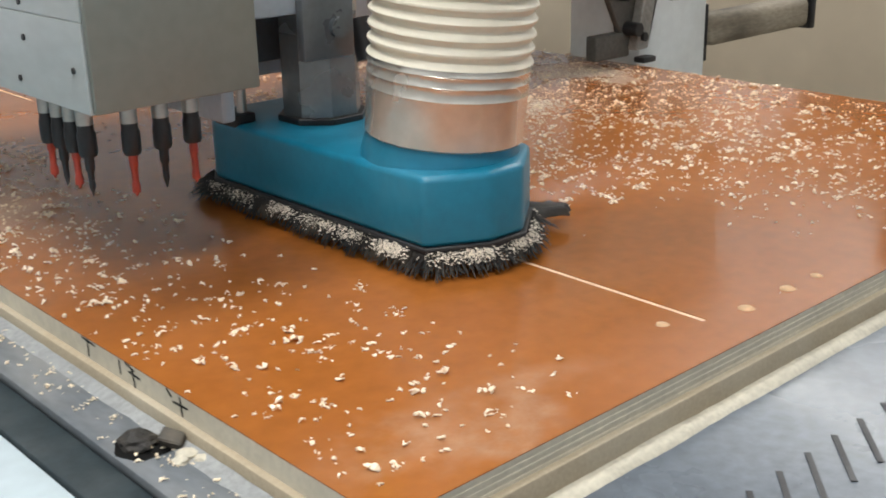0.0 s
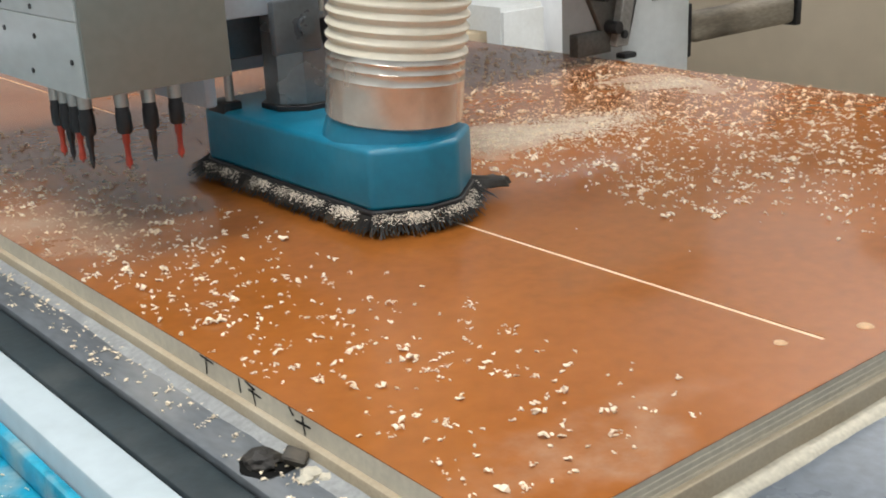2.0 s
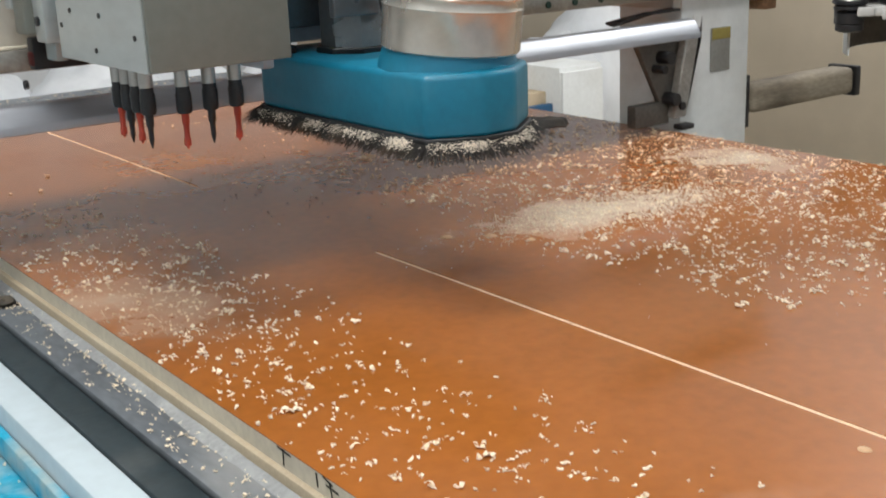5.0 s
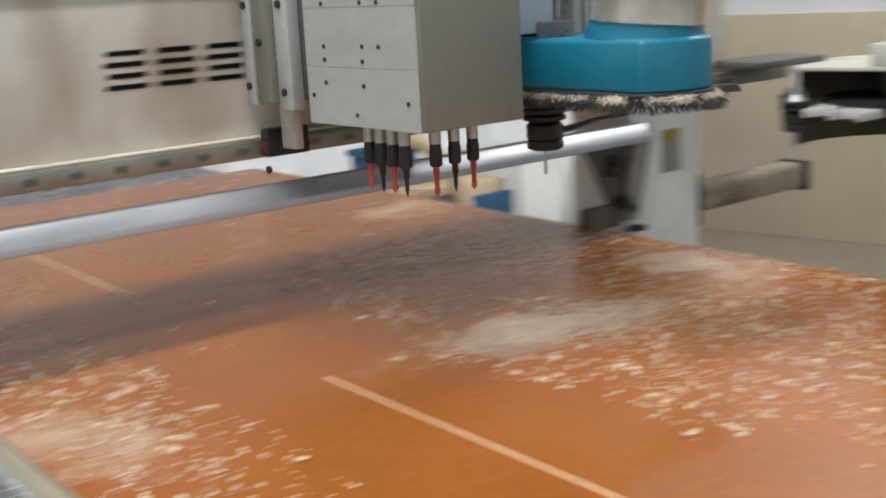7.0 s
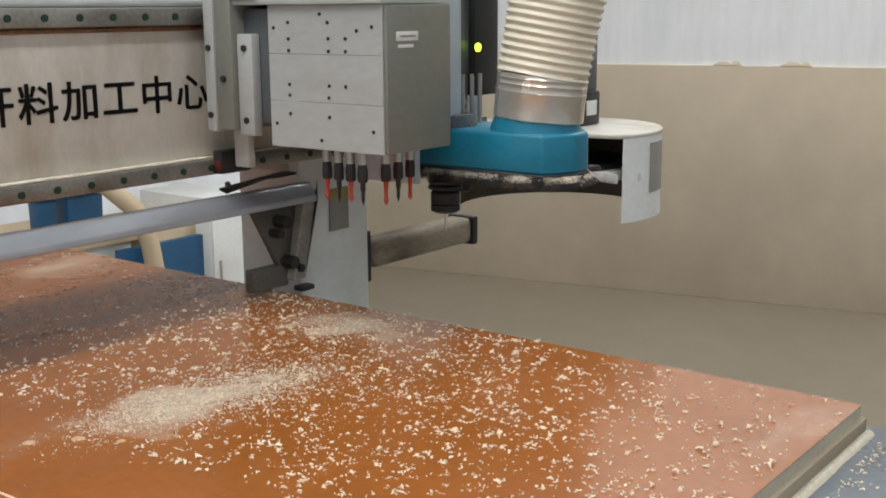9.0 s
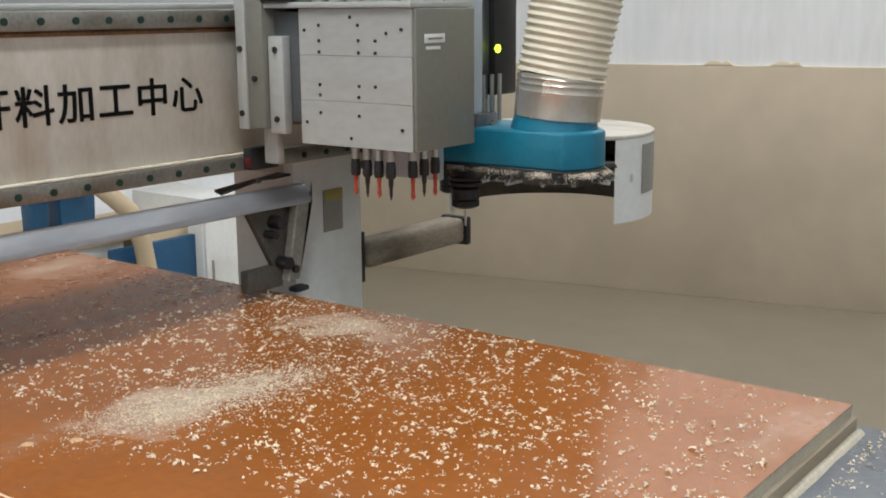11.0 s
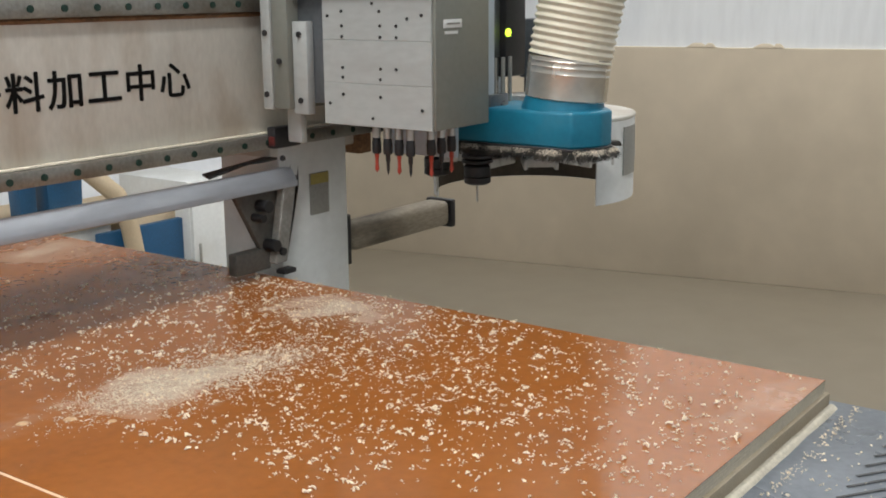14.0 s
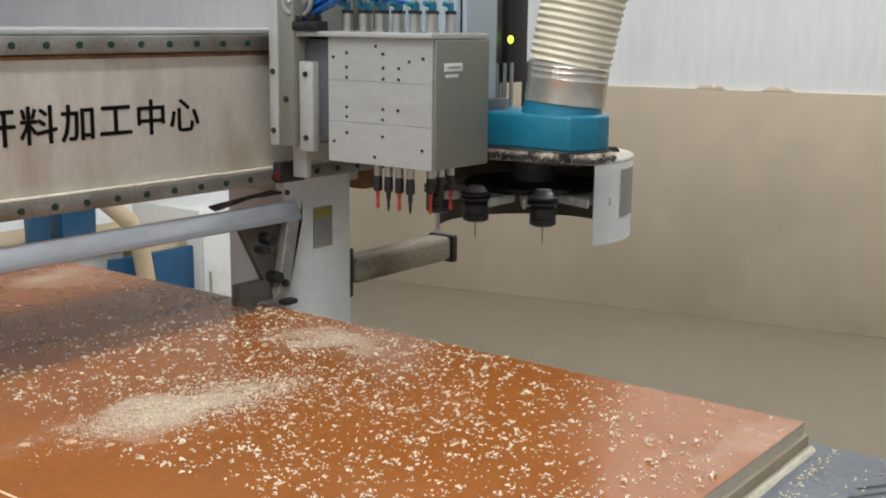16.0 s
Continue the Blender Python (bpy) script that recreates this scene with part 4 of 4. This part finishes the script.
part("caught_dust", brush_dust(), CAUGHT, hood, "pale chips caught in the bristles", False)["kind"] = "stuff"

# ---- tool magazine ----
MX, MY, MR = 1.760, 0.812, 0.20
mag = thing("tool_magazine", (MX, MY, 1.0), "white drum tool magazine at the end of the gantry beam", "tool magazine")


def arc(r, a0, a1, n=30):
    return [(MX + r * math.cos(radians(a0 + (a1 - a0) * k / n)), MY + r * math.sin(radians(a0 + (a1 - a0) * k / n))) for k in range(n + 1)]


part("top_cover", prism(arc(0.2135, -114, 142, 48), 1.174, 1.182, 0.002, 1), CREAM, mag, "cream rounded cover plate")
part("skirt", prism(arc(0.212, -112, 142, 48) + arc(0.2095, 142, -112, 48), 1.010, 1.174, 0.0), WHITE, mag, "white curved skirt")
# the shade inside the drum is this dark sheet's own colour
part("lining", prism(arc(0.2092, -111, 140, 48) + arc(0.2072, 140, -111, 48), 1.011, 1.173, 0.0), LINING, mag, "dusty inside of the drum, darkened for shade")
part("rating_label", prism(arc(0.2150, -90, -71, 8) + arc(0.2125, -71, -90, 8), 1.062, 1.160, 0.0), GREYLABEL, mag, "small grey rating label")
carousel = thing("tool_carousel", (MX, MY, 1.1), "black turning disc with pale tool forks inside the drum", "tool carousel")
part("disc", lathe([(0.03, 0), (0.148, 0.0), (0.150, 0.004), (0.150, 0.010), (0.03, 0.012)], (MX, MY, 1.107), 40), DARK, carousel, "black carousel disc")
part("hub", rod((MX, MY, 1.120), (MX, MY, 1.176), 0.045, n=24), GUNMETAL, mag)
part("gear_motor", box(MX + 0.004, MX + 0.088, MY - 0.042, MY + 0.042, 1.250, 1.373, 0.006), MOTOR, mag, "dark grey servo motor")
part("gearbox", box(MX + 0.006, MX + 0.086, MY - 0.05, MY + 0.03, 1.182, 1.252, 0.005), DARK, mag)
part("motor_tag", box(MX + 0.028, MX + 0.068, MY - 0.0525, MY - 0.0495, 1.203, 1.233, 0.001), WHITE, mag, "small white tag")
part("sensor_box", box(MX - 0.13, MX - 0.055, MY - 0.06, MY + 0.0, 1.182, 1.226, 0.004), PALE, mag, "white sensor housing")
part("arm", box(1.52, 1.74, 0.975, 1.10, 1.182, 1.196, 0.003), GUNMETAL, mag, "dark mounting arm to the beam")
part("base_rail", box(1.5705, 1.74, 1.064, 1.100, 1.146, 1.176, 0.003), RAILS, mag)
for k in range(10):
    a = radians(180 + 36 * k)
    c, s = math.cos(a), math.sin(a)
    bm = join(box(0.120, 0.178, -0.034, 0.034, 1.088, 1.106, 0.004), box(0.1785, 0.212, -0.034, -0.026, 1.088, 1.106, 0.003), box(0.1785, 0.212, 0.026, 0.034, 1.088, 1.106, 0.003))
    bmesh.ops.transform(bm, matrix=Matrix.Translation((MX, MY, 0)) @ Matrix.Rotation(a, 4, "Z"), verts=bm.verts)
    part("fork", bm, PALE, carousel, "pale plastic tool fork")

HOLD = []
for a in (radians(144), radians(108)):
    HOLD.append(tool_holder(MX + 0.215 * math.cos(a), MY + 0.215 * math.sin(a), 1.057, False))

# ---- beyond the machine ----
def bin_thing(x0, x1, y0, y1, z0, z1, m, label):
    t = thing("storage_bin", ((x0 + x1) / 2, (y0 + y1) / 2, z0), label, "bin", "bins beyond the machine")
    part("tub", prism([(x0, y0), (x1, y0), (x1, y1), (x0, y1)], z0, z1 - 0.02, 0.008, 2, 1.06), m, t)
    part("rim", box(x0 - 0.012, x1 + 0.012, y0 - 0.012, y1 + 0.012, z1 - 0.025, z1, 0.004), m, t)


table = thing("side_table", (2.2, 3.2, 0), "white bench with beige top beyond the gantry", "bench")
part("table_top", box(1.6, 2.42, 3.06, 3.6, 0.575, 0.61, 0.004), TAN, table, "beige board top")
part("apron", box(1.62, 2.40, 3.08, 3.58, 0.50, 0.574, 0.003), WHITE, table)
for x in (1.66, 2.36):
    for y in (3.12, 3.54):
        part("leg", box(x - 0.025, x + 0.025, y - 0.025, y + 0.025, 0, 0.502, 0.003), WHITE, table)
bin_thing(2.10, 2.17, 3.2, 3.27, 0.61, 0.775, NAVY, "small blue plastic tub on the bench")
bin_thing(2.22, 2.37, 3.2, 3.3, 0.61, 0.775, NAVY, "dark blue plastic tub on the bench")
pipe = thing("flexible_duct", (2.42, 2.98, 0), "beige bent extraction duct", "duct")
part("tube", sweep([(2.43, 2.97, 0.0), (2.43, 2.97, 0.40), (2.40, 2.97, 0.58), (2.36, 2.98, 0.70), (2.28, 3.05, 0.80), (2.15, 3.2, 0.86)], [0.035] * 6, 18), TAN, pipe)
single("blue_panel", box(2.30, 2.70, 3.02, 3.05, 0.0, 0.555, 0.004), NAVY, "blue painted panel leaning by the duct", "panel")
single("pallet_board", box(2.44, 2.70, 3.06, 3.5, 0.0, 0.60, 0.004), TAN, "beige crate behind the blue panel", "crate")
cab = thing("white_cabinet", (2.8, 3.2, 0), "white painted steel cabinet beyond the gantry", "cabinet")
part("body", box(2.70, 2.93, 2.98, 3.4, 0.0, 0.70, 0.005), WHITE, cab)
part("door", box(2.705, 2.925, 2.965, 2.982, 0.04, 0.68, 0.003), WHITE, cab)
part("handle", box(2.73, 2.738, 2.957, 2.967, 0.35, 0.45, 0.002), STEEL, cab)
sacks = thing("white_sacks", (2.3, 4.4, 0), "heap of white plastic sacks against the wall", "sacks")
rng = random.Random(21)
for i in range(9):
    x, y, r = 1.0 + 0.42 * i + rng.uniform(-0.1, 0.1), 4.6 + rng.uniform(-0.2, 0.3), rng.uniform(0.28, 0.4)
    bm = bmesh.new()
    bmesh.ops.create_icosphere(bm, subdivisions=4, radius=r)
    for v in bm.verts:
        v.co *= 1 + 0.16 * noise.noise(v.co * 5 + Vector((i * 7, 0, 0))) + 0.05 * noise.noise(v.co * 14)
        v.co.z = max(v.co.z * 1.25, -r * 0.8)
    bmesh.ops.translate(bm, vec=(x, y, r * 0.8), verts=bm.verts)
    part("sack", bm, WALLUP, sacks, "crumpled white plastic sack")

# ---- chips and dust ----
def density(x, y):
    """How thickly the chips lie on the sheet, 0 to 1."""
    d = 0.0
    if x < 0.26:
        d = 0.75 * min(1, max(0, (0.235 - x + 0.05 * noise.noise(Vector((x, y, 0)) * 9)) / 0.05)) * (0.75 + 0.5 * noise.noise(Vector((x * 8, y * 8, 5))))
        if y > 0.55:
            d *= 1.5
        if y < 0.03:
            d *= 0.3
    edge = 0.52 + 0.07 * noise.noise(Vector((x * 4, y * 4, 9)))
    if x > edge:
        d = min(1, (x - edge) / 0.10) * (0.75 + 0.5 * noise.noise(Vector((x * 6, y * 6, 2))))
        d *= 1.25 if y > 0.30 else 0.25 + 0.85 * max(0, y) / 0.30 + 0.3 * (x > 0.75)
        if y < 0.30 and x < 0.75:
            d *= max(0.0, (x - 0.50 - (0.30 - y) * 0.35) / 0.25)
        if x > 1.02 and y < 0.45:
            d *= 0.55
    if 0.23 < x < 0.50 and y > 0.9:
        d = 0.06
    if y > 1.08:
        d *= 0.5
    return d


def chips():
    rng = random.Random(11)
    pale, brown, fine = [], [], []
    while len(pale) < 6000:
        x, y = rng.uniform(0.004, 1.215), rng.uniform(0.01, 1.35) if rng.random() < 0.93 else rng.uniform(1.35, 2.43)
        if rng.random() < density(x, y):
            s = min(0.0050, 0.00165 * math.exp(abs(rng.gauss(0, 0.55))))
            pale.append((x, y, 0.9, s))
            if rng.random() < 0.22:
                for _ in range(rng.randint(1, 4)):
                    pale.append((x + rng.gauss(0, 0.006), y + rng.gauss(0, 0.006), 0.9, s * rng.uniform(0.4, 0.8)))
    for cx, cy, sx, sy, n in ((0.67, 0.735, 0.075, 0.035, 3400), (0.79, 0.73, 0.10, 0.05, 3000), (0.81, 0.70, 0.06, 0.03, 1500), (0.60, 0.76, 0.04, 0.03, 900), (1.09, 0.82, 0.05, 0.05, 1500), (1.10, 0.98, 0.07, 0.06, 500), (0.07, 0.82, 0.05, 0.12, 500), (0.9, 0.55, 0.16, 0.16, 1500)):
        for _ in range(n):
            x, y = rng.gauss(cx, sx), rng.gauss(cy, sy)
            if 0.003 < x < 1.217 and y > 0.005:
                fine.append((x, y, 0.9, min(0.0019, 0.0006 * math.exp(abs(rng.gauss(0, 0.6))))))
    # chips in the gantry's shadow band, shaded by their brown colour
    for _ in range(420):
        brown.append((rng.uniform(0.35, 1.2), rng.uniform(0.98, 1.6), 0.9, rng.uniform(0.001, 0.0022)))
    return pale, brown, fine


pale, brown, fine = chips()
single("wood_chips", curls(pale, random.Random(1)), FLAKE, "pale wood chips strewn over the orange sheet", "wood chips", "stuff", False)
single("wood_dust", curls(fine, random.Random(2)), DUST, "fine pale sawdust heaped on the sheet", "sawdust", "stuff", False)
single("brown_chips", curls(brown, random.Random(3)), BROWNFLAKE, "wood chips under the gantry, coloured dark for its shadow", "wood chips", "stuff", False)
for x, y, r in ((0.341, 0.064, 0.0055), (0.416, 0.036, 0.007), (0.478, 0.036, 0.007), (0.523, 0.035, 0.0055), (0.477, 0.779, 0.008), (0.522, 0.742, 0.0085), (0.549, 0.692, 0.006)):
    bm = bmesh.new()
    bmesh.ops.create_icosphere(bm, subdivisions=2, radius=r)
    for v in bm.verts:
        v.co *= 1 + 0.2 * noise.noise(v.co * 300)
        v.co.z = max(0, v.co.z) * 0.22
    bmesh.ops.translate(bm, vec=(x, y, 0.9001), verts=bm.verts)
    single("dust_heap", bm, SMEAR, "flat little heap of sawdust on the sheet", "sawdust", "stuff")


def bed_chips():
    rng = random.Random(14)
    pts = []
    for _ in range(420):
        pts.append((rng.uniform(-0.048, -0.01), rng.uniform(-0.02, 2.3), 0.868, rng.uniform(0.0008, 0.0032)))
    for _ in range(260):
        pts.append((-0.015 - abs(rng.gauss(0, 0.010)), rng.uniform(-0.02, 2.3), 0.868, rng.uniform(0.0008, 0.002)))
    for _ in range(150):
        pts.append((rng.uniform(0.7, 1.25), -0.032 - abs(rng.gauss(0, 0.012)), 0.8585, rng.uniform(0.0008, 0.0026)))
    for _ in range(130):
        pts.append((rng.uniform(0.75, 1.25), rng.uniform(-0.2, -0.035), 0.8585, rng.uniform(0.001, 0.003)))
    for _ in range(800):
        pts.append((rng.uniform(-0.28, -0.14), rng.uniform(-0.1, 1.4), 0.812, rng.uniform(0.0006, 0.0026)))
    for _ in range(700):
        pts.append((rng.uniform(-0.05, 1.25), rng.uniform(2.45, 2.88), 0.858, rng.uniform(0.001, 0.004)))
    return curls(pts, rng)


single("bed_chips", bed_chips(), FLAKE, "pale chips scattered over the grey bed", "wood chips", "stuff", False)


# ---- what moves ----
def motions():
    def g(t):
        return float(np.interp(t, (0, 0.5, 1, 1.5, 2, 2.3), (-0.262, -0.203, -0.141, -0.079, -0.020, 0)))

    def head(t):
        return float(np.interp(t, (6.2, 6.5, 7, 7.5, 8, 8.5, 9, 9.4, 11.5, 12, 12.5, 13, 13.5, 14), (0, 0.05, 0.41, 0.757, 0.989, 0.991, 0.994, 1.0, 1.10, 1.125, 1.143, 1.163, 1.169, 1.17)))

    def rise(t):
        return float(np.interp(t, (2.2, 2.5, 3, 5.3, 5.6, 7, 9, 16), (0, 0.010, 0.024, 0.118, 0.124, 0.138, 0.138, 0.135)))

    def lift(t):
        return float(np.interp(t, (2.2, 2.5, 3, 5.3, 5.6, 6, 7, 8.05, 8.5, 8.9, 14.0, 14.4, 14.8), (0, 0.010, 0.024, 0.150, 0.175, 0.178, 0.19, 0.19, 0.140, 0.114, 0.112, 0.170, 0.182)))

    def hood_lift(t):
        return lift(t) + float(np.interp(t, (3.2, 5.3, 5.5, 5.75), (0, 0.035, 0.065, 0.116)))

    times = sorted({*np.round(np.arange(0, 3.3, 0.25), 2).tolist(), *np.round(np.arange(3.5, 9.6, 0.1), 2).tolist(), *np.round(np.arange(9.75, 16.01, 0.25), 2).tolist(), 14.4, 14.6, 14.8, 14.95, 15.05, 15.15, 15.3, 15.4})

    def go(ob, dx, dz):
        base = BASES[ob.name]
        walk(ob, [(t, pose(base.x + dx(t), base.y + g(t), base.z + dz(t))) for t in times])

    def still(t):
        return 0.0

    for ob in (gantry, press, mag):
        go(ob, still, still)
    go(carriage, head, still)
    go(drill, head, rise)
    go(spindle, head, lift)
    go(hood, head, hood_lift)
    # the hose leans over as the head runs out to the magazine
    pivot = Matrix.Translation(Vector((ringc[0] + 0.004, ringc[1] - 0.0055, 1.080)) - BASES[hood.name])

    def lean(t):
        return float(np.interp(t, (6.2, 7.0, 7.6, 8.2, 14.0, 14.8), (0, 1.6, 3.2, 4.6, 4.6, 4.8)))

    walk(hose_pipe, [(t, pivot @ pose(0, 0, 0, 0.8 * lean(t), 0.6 * lean(t), 0) @ pivot.inverted()) for t in times])
    # the carousel turns one pocket on and takes its tools along

    def turned(t):
        return float(np.interp(t, (14.95, 15.05, 15.3, 15.4), (0, 3, 33, 36)))

    rest = BASES[carousel.name]
    walk(carousel, [(t, pose(rest.x, rest.y + g(t), rest.z, 0, 0, turned(t))) for t in times])
    for ob, dx, dz in ((HOLD[0], still, still), (HOLD[1], still, still), (tool, head, lambda t: lift(min(t, 14.0)))):
        base, rows = BASES[ob.name], []
        for t in times:
            a, x, y = radians(turned(t)), base.x + dx(t) - MX, base.y - MY
            rows.append((t, pose(MX + x * math.cos(a) - y * math.sin(a), MY + x * math.sin(a) + y * math.cos(a) + g(t), base.z + dz(t), 0, 0, turned(t))))
        walk(ob, rows)


motions()
